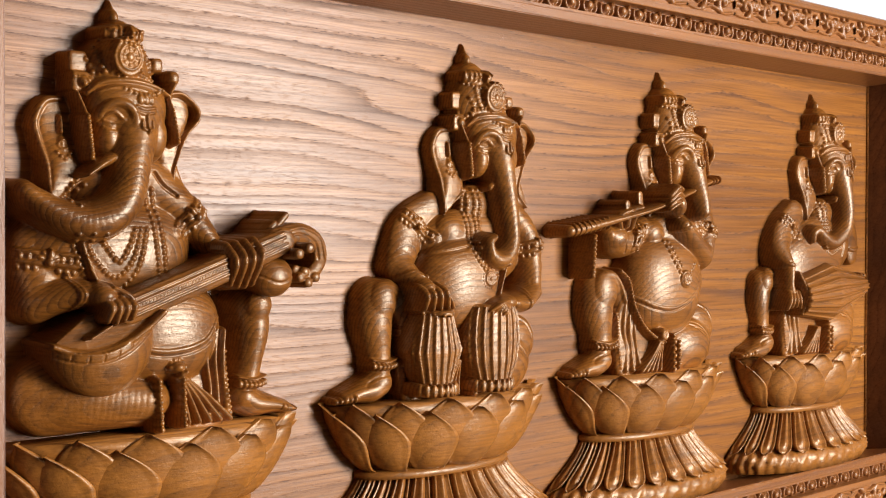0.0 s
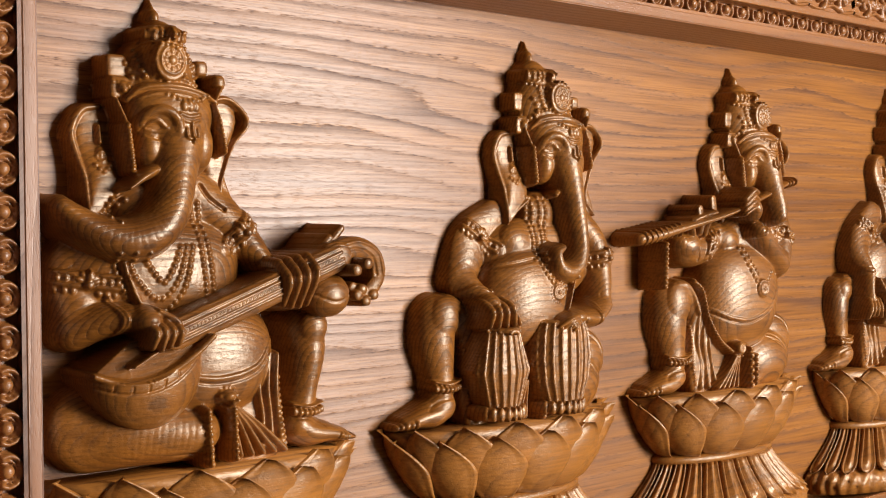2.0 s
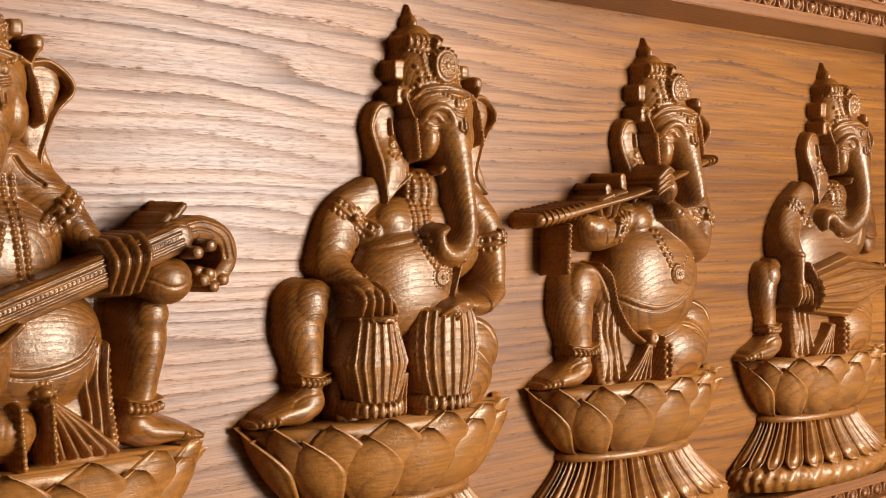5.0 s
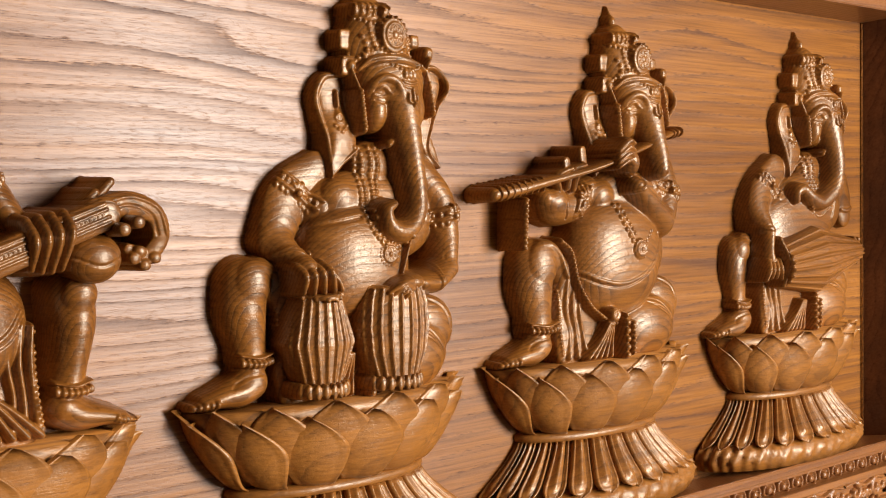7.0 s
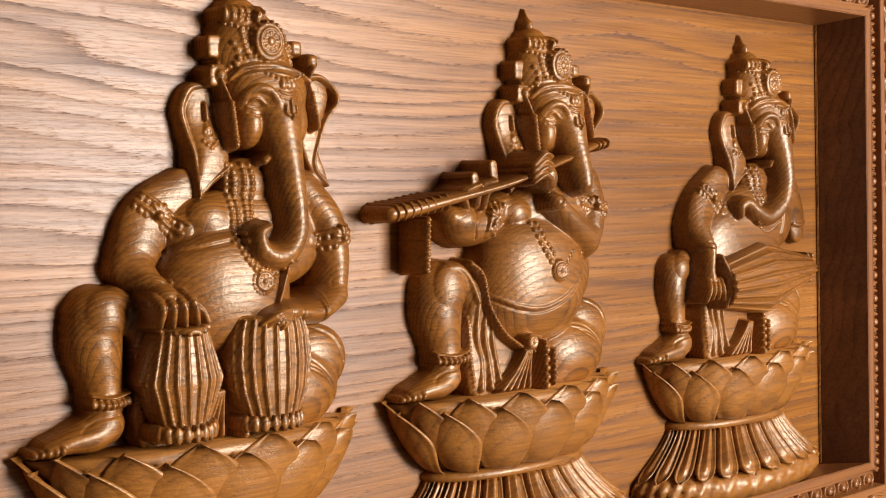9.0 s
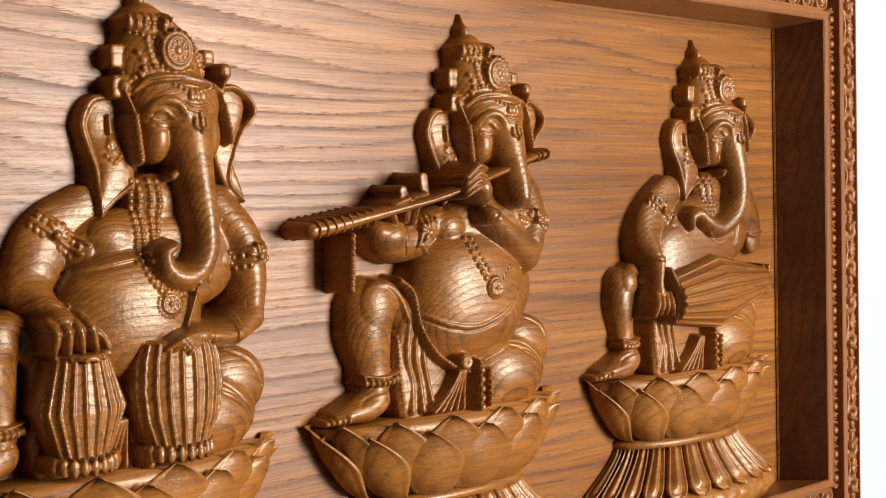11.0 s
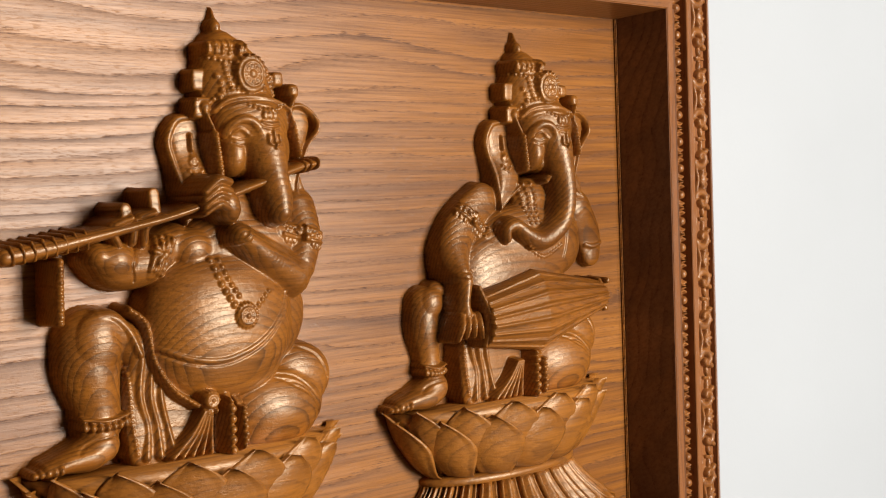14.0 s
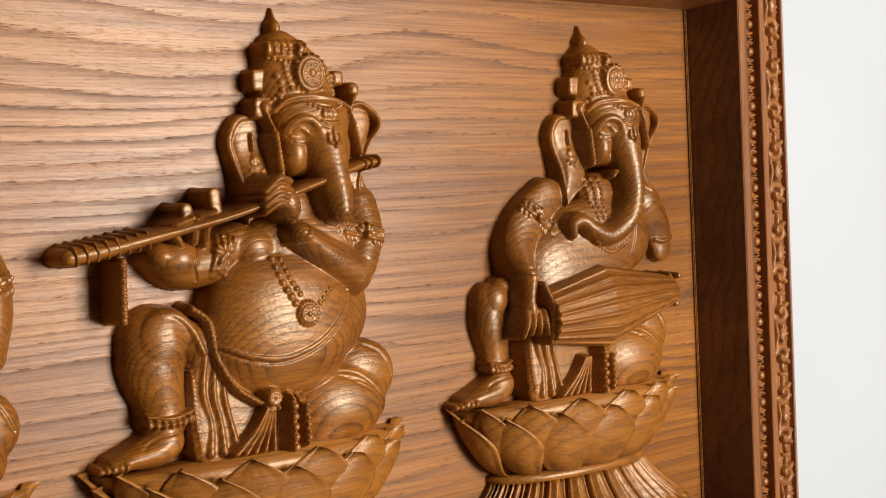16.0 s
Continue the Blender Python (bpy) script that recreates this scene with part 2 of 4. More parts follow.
def member(name, ends, out, material):
    """One mitred side of the frame: ends are the two inner corners, out the outward direction."""
    verts, faces = [], []
    (ax, az), (bx, bz) = ends
    lx, lz = bx - ax, bz - az
    n = math.hypot(lx, lz)
    lx, lz = lx / n, lz / n
    for d, h in PROFILE:
        verts.append((ax + out[0] * d - lx * d, -h, az + out[1] * d - lz * d))
        verts.append((bx + out[0] * d + lx * d, -h, bz + out[1] * d + lz * d))
    for i in range(len(PROFILE) - 1):
        faces.append((2 * i, 2 * i + 1, 2 * i + 3, 2 * i + 2))
    return mesh_ob(name, verts, faces, material, panel, smooth=False)


SIDES = [((X0, Z1), (X1, Z1), (0, 1), FRAME_WOOD), ((X1, Z0), (X0, Z0), (0, -1), FRAME_WOOD), ((X1, Z1), (X1, Z0), (1, 0), UPRIGHT_WOOD), ((X0, Z0), (X0, Z1), (-1, 0), UPRIGHT_WOOD)]
rails = [member("frame_rail", (a, b), out, m) for a, b, out, m in SIDES]


# ---- reliefs: solid forms carved out of a block, seen from the front ----
STEP = 0.0008


def curve(points, n=10):
    """Catmull-Rom through points of any width."""
    p = np.array(points, float)
    if len(p) < 3:
        return np.array([p[0] + (p[-1] - p[0]) * t for t in np.linspace(0, 1, n)])
    q = np.vstack([2 * p[0] - p[1], p, 2 * p[-1] - p[-2]])
    out = []
    for i in range(1, len(q) - 2):
        a, b, c, d = q[i - 1:i + 3]
        for t in np.linspace(0, 1, n, endpoint=False):
            out.append(0.5 * (2 * b + (c - a) * t + (2 * a - 5 * b + 4 * c - d) * t * t + (3 * b - a - 3 * c + d) * t ** 3))
    return np.array(out + [p[-1]])


class Relief:
    def __init__(self, x0, x1, z0, z1, step=STEP):
        self.x0, self.z0, self.step = x0, z0, step
        self.X, self.Z = np.meshgrid(np.arange(x0, x1, step), np.arange(z0, z1, step), indexing="ij")
        self.H = np.zeros_like(self.X)

    def window(self, xa, xb, za, zb):
        i = lambda v, o, n: int(np.clip((v - o) / self.step, 0, n))
        return (slice(i(xa, self.x0, self.X.shape[0]), i(xb, self.x0, self.X.shape[0]) + 2), slice(i(za, self.z0, self.X.shape[1]), i(zb, self.z0, self.X.shape[1]) + 2))

    def level(self, x, z):
        i = int(np.clip((x - self.x0) / self.step, 0, self.X.shape[0] - 1))
        j = int(np.clip((z - self.z0) / self.step, 0, self.X.shape[1] - 1))
        return self.H[i, j]

    def ball(self, x, z, rx, rz, top, deep=None, turn=0.0, power=2.0, lift=False):
        """A rounded boss: top is its highest level, deep how far it falls to its rim."""
        deep = min(rx, rz) * 0.8 if deep is None else deep
        if lift:
            top = self.level(x, z) + top
        r = max(rx, rz)
        w = self.window(x - r, x + r, z - r, z + r)
        dx, dz = self.X[w] - x, self.Z[w] - z
        c, s = math.cos(radians(turn)), math.sin(radians(turn))
        q = np.abs((dx * c + dz * s) / rx) ** power + np.abs((dz * c - dx * s) / rz) ** power
        h = np.where(q < 1, top - deep * (1 - np.sqrt(np.clip(1 - q, 0, 1))), 0)
        self.H[w] = np.maximum(self.H[w], h)
        return self

    def tube(self, points, round_=1.2, rings=0.0, pitch=0.008, n=10):
        """A limb through points (x, z, radius, top level)."""
        c = curve(points, n)
        s = 0.0
        for a, b in zip(c[:-1], c[1:]):
            r = max(a[2], b[2])
            w = self.window(min(a[0], b[0]) - r, max(a[0], b[0]) + r, min(a[1], b[1]) - r, max(a[1], b[1]) + r)
            dx, dz = b[0] - a[0], b[1] - a[1]
            ll = dx * dx + dz * dz + 1e-12
            t = np.clip(((self.X[w] - a[0]) * dx + (self.Z[w] - a[1]) * dz) / ll, 0, 1)
            d = np.hypot(self.X[w] - a[0] - t * dx, self.Z[w] - a[1] - t * dz)
            rr = a[2] + t * (b[2] - a[2])
            tt = a[3] + t * (b[3] - a[3])
            length = math.sqrt(ll)
            if rings:
                tt = tt + rings * np.cos((s + t * length) / pitch * 2 * np.pi)
            s += length
            q = np.clip(1 - (d / np.maximum(rr, 1e-5)) ** 2, 0, 1)
            self.H[w] = np.maximum(self.H[w], np.where(d < rr, tt - rr * round_ * (1 - np.sqrt(q)), 0))
        return self

    def join(self, w, h, k):
        """Take the higher of two forms, rounding the crease between them over k metres."""
        H = self.H[w]
        top = np.maximum(H, h)
        if k:
            e = np.where((H > 0.002) & (h > 0.002), np.clip(k - np.abs(H - h), 0, None) / k, 0)
            top = top + e * e * k / 4
        self.H[w] = top
        return self

    def boss(self, x, z, rx, rz, top, edge, turn=0.0, power=2.0, k=4.0, lift=False):
        """A rounded form in millimetres, from a level edge up to its top."""
        x, z, rx, rz, top, edge, k = (v / 1000 for v in (x, z, rx, rz, top, edge, k))
        if lift:
            base = self.level(x, z)
            top, edge = top + base, edge + base
        r = max(rx, rz)
        w = self.window(x - r, x + r, z - r, z + r)
        dx, dz = self.X[w] - x, self.Z[w] - z
        c, s = math.cos(radians(turn)), math.sin(radians(turn))
        q = np.abs((dx * c + dz * s) / rx) ** power + np.abs((dz * c - dx * s) / rz) ** power
        return self.join(w, np.where(q < 1, edge + (top - edge) * np.clip(1 - q, 0, 1) ** (1 / power), 0), k)

    def limb(self, points, k=4.0, power=2.0, rings=0.0, pitch=5.0, n=10):
        """A limb in millimetres through points (x, z, radius, top, edge)."""
        c = curve(points, n) / 1000
        k, rings, pitch, s = k / 1000, rings / 1000, pitch / 1000, 0.0
        r = c[:, 2].max()
        w = self.window(c[:, 0].min() - r, c[:, 0].max() + r, c[:, 1].min() - r, c[:, 1].max() + r)
        form = np.zeros_like(self.H[w])
        X, Z = self.X[w], self.Z[w]
        for a, b in zip(c[:-1], c[1:]):
            dx, dz = b[0] - a[0], b[1] - a[1]
            ll = dx * dx + dz * dz + 1e-12
            t = np.clip(((X - a[0]) * dx + (Z - a[1]) * dz) / ll, 0, 1)
            d = np.hypot(X - a[0] - t * dx, Z - a[1] - t * dz)
            rr, tt, ee = (a[i] + t * (b[i] - a[i]) for i in (2, 3, 4))
            if rings:
                tt = tt + rings * np.cos((s + t * math.sqrt(ll)) / pitch * 2 * np.pi)
            s += math.sqrt(ll)
            q = np.clip(1 - (d / np.maximum(rr, 1e-5)) ** power, 0, 1) ** (1 / power)
            form = np.maximum(form, np.where(d < rr, ee + (tt - ee) * q, 0))
        return self.join(w, form, k)

    def dent(self, x, z, rx, rz, deep, turn=0.0):
        """A soft hollow, in millimetres."""
        x, z, rx, rz, deep = (v / 1000 for v in (x, z, rx, rz, deep))
        c, s = math.cos(radians(turn)), math.sin(radians(turn))
        dx, dz = self.X - x, self.Z - z
        q = ((dx * c + dz * s) / rx) ** 2 + ((dz * c - dx * s) / rz) ** 2
        self.H = np.where(self.H > 0.006, self.H - deep * np.exp(-1.6 * q), self.H)
        return self

    def settle(self, edge=0.027, rise=0.033, reach=0.012):
        """Round the outline away: within reach of its edge the form falls in a quarter circle to a low edge."""
        inside = self.H > 0.002
        near = np.where(inside, 9.0, 0.0)
        for _ in range(int(reach / self.step) + 3):
            P = np.pad(near, 1, constant_values=9.0)
            straight = np.minimum(np.minimum(P[:-2, 1:-1], P[2:, 1:-1]), np.minimum(P[1:-1, :-2], P[1:-1, 2:])) + self.step
            slant = np.minimum(np.minimum(P[:-2, :-2], P[2:, 2:]), np.minimum(P[2:, :-2], P[:-2, 2:])) + self.step * 1.414
            near = np.where(inside, np.minimum(near, np.minimum(straight, slant)), 0.0)
        k = np.clip(near / reach, 0, 1)
        self.H = np.where(inside & (k < 1), np.minimum(self.H, edge + rise * np.sqrt(1 - (1 - k) ** 2)), self.H)
        return self

    def along(self, points, gap):
        c = curve(points, 24)
        s = np.r_[0, np.cumsum(np.hypot(*np.diff(c[:, :2], axis=0).T))]
        n = max(2, int(s[-1] / gap) + 1)
        return [(np.interp(v, s, c[:, 0]), np.interp(v, s, c[:, 1])) for v in np.linspace(0, s[-1], n)]

    def beads(self, points, r, gap=None, rise=0.8):
        spots = self.along(points, gap or 1.8 * r)
        tops = [self.level(*p) for p in spots]
        for (x, z), h in zip(spots, tops):
            self.ball(x, z, r, r, h + r * rise, r * 1.2)
        return self

    def cord(self, points, r, rise):
        """A raised cord (or, with a negative rise, a cut line) laid over what is there."""
        c = curve(points, 16)
        near = np.full_like(self.H, 9.0)
        for a, b in zip(c[:-1], c[1:]):
            w = self.window(min(a[0], b[0]) - r, max(a[0], b[0]) + r, min(a[1], b[1]) - r, max(a[1], b[1]) + r)
            dx, dz = b[0] - a[0], b[1] - a[1]
            ll = dx * dx + dz * dz + 1e-12
            t = np.clip(((self.X[w] - a[0]) * dx + (self.Z[w] - a[1]) * dz) / ll, 0, 1)
            near[w] = np.minimum(near[w], np.hypot(self.X[w] - a[0] - t * dx, self.Z[w] - a[1] - t * dz))
        self.H = np.where((near < r) & (self.H > 0.004), self.H + rise * np.sqrt(np.clip(1 - (near / r) ** 2, 0, 1)), self.H)
        return self

    def circle(self, x, z, r, n=20, squash=1.0):
        return [(x + r * squash * math.cos(a), z + r * math.sin(a)) for a in np.linspace(0, 2 * math.pi, n)]

    def disc(self, x, z, r, rise=0.004, squash=0.9):
        """A carved rosette: plate, beaded edge, inner ring, boss."""
        h = self.level(x, z)
        self.ball(x, z, r * squash, r, h + rise, 0.002)
        self.beads(self.circle(x, z, r, 24, squash), r * 0.14, r * 0.33)
        self.cord(self.circle(x, z, r * 0.66, 20, squash), 0.0014, 0.0016)
        for a in range(8):
            self.ball(x + r * 0.42 * squash * math.cos(a * 0.785), z + r * 0.42 * math.sin(a * 0.785), r * 0.13, r * 0.13, 0.0012, 0.001, lift=True)
        self.ball(x, z, r * 0.24, r * 0.24, 0.002, 0.002, lift=True)
        return self

    def mesh(self, name, material, over=None, soften=1):
        """The carved solid as one closed-sided mesh; over: leave out what lies under another relief."""
        H = self.H.copy()
        for _ in range(soften):
            P = np.pad(H, 1, mode="edge")
            H = (P[:-2, 1:-1] + P[2:, 1:-1] + P[1:-1, :-2] + P[1:-1, 2:] + 4 * H) / 8
        solid = H > 0.0012
        if over is not None:
            solid &= H >= over - 0.004
        cell = solid[:-1, :-1] | solid[1:, :-1] | solid[:-1, 1:] | solid[1:, 1:]
        used = np.zeros_like(solid)
        used[:-1, :-1] |= cell
        used[1:, :-1] |= cell
        used[:-1, 1:] |= cell
        used[1:, 1:] |= cell
        index = np.full(H.shape, -1)
        index[used] = np.arange(used.sum())
        co = np.stack([self.X[used], np.where(solid, -H, -0.0005)[used] if over is None else -H[used] + 0.0005, self.Z[used]], 1)
        i, j = np.nonzero(cell)
        quads = np.stack([index[i, j], index[i + 1, j], index[i + 1, j + 1], index[i, j + 1]], 1)
        me = bpy.data.meshes.new(name)
        me.vertices.add(len(co))
        me.vertices.foreach_set("co", co.astype(np.float32).ravel())
        me.loops.add(quads.size)
        me.loops.foreach_set("vertex_index", quads.astype(np.int32).ravel())
        me.polygons.add(len(quads))
        me.polygons.foreach_set("loop_start", np.arange(0, quads.size, 4, dtype=np.int32))
        me.update(calc_edges=True)
        me.validate()
        me.polygons.foreach_set("use_smooth", np.ones(len(me.polygons), bool))
        me.materials.append(material)
        return new(name, me)


# Carvings are given in millimetres: x and z on the panel, radius, top level and level at the edge.
def mm(points):
    return [tuple(v / 1000 for v in p) for p in points]


def head(R, o=0, g=1.0, lean=0):
    """Crowned elephant head turned a little aside; o shifts it along the panel, g deepens the carving, lean tips the crown."""
    at = lambda pts: [(x + o, z, r, h * g, e * g) for x, z, r, h, e in pts]
    q = lambda *pts: [((x + o) / 1000, z / 1000) for x, z in pts]
    boss = lambda x, z, rx, rz, h, e, **kw: R.boss(x + o, z, rx, rz, h * g, e * g, **kw)
    # crown: tiered cone, cap and finial
    R.limb(at([(47 + lean, 389, 21 - lean * 0.2, 31, 8), (53 + lean * 0.75, 374, 31 - lean * 0.35, 36, 8), (60 + lean * 0.3, 352, 44 - lean * 0.3, 41, 10)]))
    boss(46 + lean, 389, 25 - lean * 0.1, 9, 34, 9, power=4, k=0.5)
    boss(45 + lean, 399, 12, 4.5, 22, 6, k=0.5)
    R.limb(at([(44 + lean, 403 - lean * 0.1, 3.8, 15, 4), (44 + lean, 412 - lean * 0.2, 7.6, 18, 3), (44.5 + lean, 419 - lean * 0.2, 4, 12, 3), (45 + lean, 431 - lean * 0.3, 1.3, 6, 3)]), k=1)
    # far ear: thin flap behind the head
    R.limb(at([(122, 317, 23, 24, 12), (120, 292, 15, 23, 12), (122, 264, 10, 23, 12), (131, 244, 8, 23, 12), (140, 232, 3, 22, 12)]), power=5)
    # near ear: dished flap that hangs over the shoulder
    R.limb(at([(12, 304, 22, 15, 9), (11, 278, 18, 18, 9), (13, 256, 17, 26, 12), (4, 239, 10, 29, 14), (-2, 226, 4, 29, 14)]), power=6)
    R.settle(0.012, 0.034, 0.012)
    R.limb(at([(12, 324, 4, 17, 6), (-4, 320, 5, 17, 6), (-13, 302, 5, 17, 6), (-10, 284, 4.6, 18, 6), (-5, 262, 4.2, 23, 8), (-5, 240, 4, 28, 12), (-4, 222, 3, 30, 14)]), k=2)
    R.limb(at([(-4, 223, 2.4, 29, 14), (10, 236, 2.4, 30, 14), (26, 248, 2.4, 31, 16)]), k=2)
    R.limb(at([(114, 334, 4, 30, 12), (132, 336, 4.5, 30, 12), (151, 324, 4.5, 27, 12), (154, 312, 4, 25, 12), (140, 296, 3.5, 26, 12), (131, 276, 3, 26, 12), (125, 250, 2.5, 26, 12), (141, 231, 2.5, 25, 10)]), k=2)
    # earring in the near ear
    R.limb(at([(9, 306, 2.5, 21, 14), (9, 292, 3, 23, 14)]), k=1)
    boss(10, 281, 6, 10, 23, 14, k=1)
    R.beads(q((4, 272), (10, 266), (17, 272)), 0.0024)
    R.cord(R.circle((10 + o) / 1000, 0.28, 0.0045), 0.0012, 0.0014)
    # side blocks of the crown
    boss(20 + lean * 0.2, 359, 10, 11, 24, 17, power=5, k=0)
    boss(31 + lean * 0.4, 350, 5, 15, 31, 20, turn=-10, k=1)
    boss(18 + lean * 0.3, 332 + lean * 0.35, 10, 10.5, 29, 20, power=5, k=0)
    boss(20 + lean * 0.3, 332 + lean * 0.35, 6, 6.5, 34, 27, k=0)
    boss(104, 362, 7, 8, 30, 18, power=4, k=0)
    boss(119, 350, 7.5, 8.5, 36, 18, power=3, k=0)
    # skull, trunk root and cheek
    boss(70, 318, 43, 31, 51, 20, power=2.3, k=6)
    boss(48, 289, 14.5, 25, 44, 14, power=2.3, k=5)
    boss(61, 276, 12, 14, 38, 12, k=5)
    boss(96, 292, 17, 28, 45, 22, k=6)
    # headband, rosette and leaf
    R.limb(at([(28, 329, 4, 35, 20), (40, 339, 4.5, 42, 25), (66, 342, 5, 47, 30), (92, 338, 4.5, 46, 28), (112, 330, 4, 41, 22)]), k=1)
    R.beads(q((26, 337), (40, 348), (66, 351), (92, 346), (110, 339)), 0.0026)
    R.cord(q((34, 330), (50, 335), (68, 335), (90, 331)), 0.0014, 0.0018)
    boss(64, 364, 18.5, 20, 44, 30, power=3, k=1)
    R.disc((64 + o) / 1000, 0.364, 0.018, 0.003)
    boss(57 + lean * 0.6, 388, 6, 11, 42, 28, turn=-12, k=1)
    R.beads(q((30 + lean, 392), (45 + lean, 388), (60 + lean, 391), (68 + lean, 394)), 0.0023)
    for i in range(7):
        R.cord(q((25 + lean + i * 7, 396), (25 + lean + i * 7, 384)), 0.0018, 0.0022)
    R.beads(q((24 + lean, 381), (40 + lean, 377), (50 + lean, 375)), 0.0024)
    R.beads(q((32, 362), (36, 352), (34, 342)), 0.0030)
    R.beads(q((40, 374), (41, 362), (44, 350)), 0.0026)
    R.beads(q((82, 382), (93, 366), (103, 350)), 0.0030)
    R.beads(q((86, 370), (92, 358), (98, 346)), 0.0024)
    R.beads(q((12, 340), (14, 344), (22, 344)), 0.0022)
    # brow, sunken socket, lids
    R.dent(52 + o, 305, 13, 9, 3.6 * g)
    R.dent(64 + o, 282, 6, 20, 3.2 * g, turn=6)
    R.dent(38 + o, 262, 8, 8, 3.5 * g)
    R.cord(q((33, 304), (38, 314), (48, 320), (60, 317), (67, 307), (67, 293)), 0.0042, 0.0042)
    boss(48, 306, 7.5, 5.5, 42.5, 36, k=2)
    R.cord(q((39, 305), (48, 310.5), (58, 304)), 0.0016, 0.0022)
    R.cord(q((40, 303), (49, 301), (57, 303)), 0.0012, 0.0014)
    R.cord(q((42, 298), (50, 295), (58, 297)), 0.0012, -0.0014)
    # hanging rods beside the face
    R.limb(at([(19, 328, 3.5, 34, 20), (24, 314, 3, 37, 22), (26, 306, 4.5, 39, 24)]), k=0)
    R.limb(at([(25, 306, 5.4, 42, 24), (29, 268, 6, 43, 24)]), rings=1.0, pitch=4.4, k=0)
    R.limb(at([(118, 344, 4.5, 39, 20), (110, 330, 3, 42, 24), (113, 318, 4, 43, 24)]), k=0)
    R.limb(at([(113, 318, 4.5, 43, 24), (121, 287, 4.8, 41, 24)]), rings=0.8, pitch=4.2, k=0)


def forehead(R, o=0):
    """Marks cut on the forehead and the root of the trunk."""
    q = lambda *pts: [((x + o) / 1000, z / 1000) for x, z in pts]
    R.beads(q((58, 334), (72, 329), (88, 330), (100, 335)), 0.0027)
    for i in range(3):
        R.boss(72 + o + i * 6, 324, 3.4, 4.6, 2.6, 0, lift=True)
    R.cord(q((68, 317), (77, 315), (88, 317)), 0.0016, 0.0022)
    R.cord(q((68, 312.5), (77, 310.5), (88, 312.5)), 0.0014, 0.0018)
    R.cord(q((79, 309), (79, 292)), 0.0016, 0.0030)
    R.cord(q((73, 304), (73, 297), (79, 295), (85, 297), (85, 304)), 0.0015, 0.0028)


def trunk(R, rows, g=1.0, wrinkles=0.00014, tusk=None):
    """A tapering trunk with faint cross wrinkles."""
    R.limb([(x, z, r, h * g, e * g) for x, z, r, h, e in rows], k=4, n=18)
    spine = curve([(x / 1000, z / 1000, r / 1000) for x, z, r, h, e in rows], 18)
    step = np.hypot(*np.diff(spine[:, :2], axis=0).T)
    s = np.r_[0, np.cumsum(step)]
    for k, v in enumerate(np.arange(0.03, s[-1] - 0.008, 0.0062)):
        i = int(np.searchsorted(s, v))
        d = spine[min(i + 1, len(spine) - 1), :2] - spine[i - 1, :2]
        d = d / (np.linalg.norm(d) + 1e-9)
        r = spine[i, 2] * (0.8 + 0.1 * math.sin(k * 2.3))
        c = spine[i, :2]
        side = np.array([-d[1], d[0]]) * r
        R.cord([tuple(c - side), tuple(c + d * r * 0.25), tuple(c + side)], 0.0013, -wrinkles)
    if tusk:
        R.limb([(x, z, r, h * g, e * g) for x, z, r, h, e in tusk], k=0, n=6)


def fingers(R, rows, r=5.2, k=0.5):
    """Fingers, each through a root, a knuckle and a tip, with a nail at the tip."""
    for root, knuckle, tip in rows:
        pts = [(*root[:2], r * 1.05, root[2], root[2] - 16), (*knuckle[:2], r * 1.12, knuckle[2], knuckle[2] - 18), (*tip[:2], r * 0.85, tip[2], tip[2] - 18)]
        R.limb(pts, k=k, n=8)
        d = np.array(tip[:2]) - np.array(knuckle[:2])
        d = d / (np.linalg.norm(d) + 1e-9)
        R.cord(mm([tuple(np.array(knuckle[:2]) + np.array([-d[1], d[0]]) * r * 0.7), tuple(np.array(knuckle[:2]) - np.array([-d[1], d[0]]) * r * 0.7)]), 0.0009, -0.0008)


def armlet(R, x, z, r, turn):
    """Broad arm band with two cords, leaf spray and hanging drops."""
    x, z, r = x / 1000, z / 1000, r / 1000
    a = radians(turn)
    e = [(x + math.cos(a) * r * k, z + math.sin(a) * r * k) for k in (-1, 0, 1)]
    n = (-math.sin(a) * 0.007, math.cos(a) * 0.007)
    R.cord([(u + n[0] * 0.6, v + n[1] * 0.6) for u, v in e], 0.0085, 0.0020)
    R.cord(e, 0.0024, 0.0028)
    R.cord([(u + n[0] * 1.5, v + n[1] * 1.5) for u, v in e], 0.0022, 0.0030)
    for k in (-0.85, -0.62, -0.38, 0.38, 0.62, 0.85):
        R.ball(x + math.cos(a) * r * k - n[0] * 0.6, z + math.sin(a) * r * k - n[1] * 0.6, 0.0030, 0.0042, 0.0022, 0.002, lift=True)
        R.ball(x + math.cos(a) * r * k + n[0] * 0.75, z + math.sin(a) * r * k + n[1] * 0.75, 0.0028, 0.0032, 0.0022, 0.002, lift=True)
    for i in range(5):
        b = a + 1.5708 + (i - 2) * 0.62
        R.ball(x + n[0] * 0.4 + math.cos(b) * 0.0062, z + n[1] * 0.4 + math.sin(b) * 0.0062, 0.0056, 0.0028, 0.0034, 0.0028, turn=math.degrees(b), lift=True)
    R.ball(x + n[0] * 0.2, z + n[1] * 0.2, 0.004, 0.004, 0.0042, 0.003, lift=True)


def bracelet(R, pts):
    R.cord(mm(pts), 0.0034, 0.0034)
    R.cord(mm(pts), 0.0010, -0.0012)


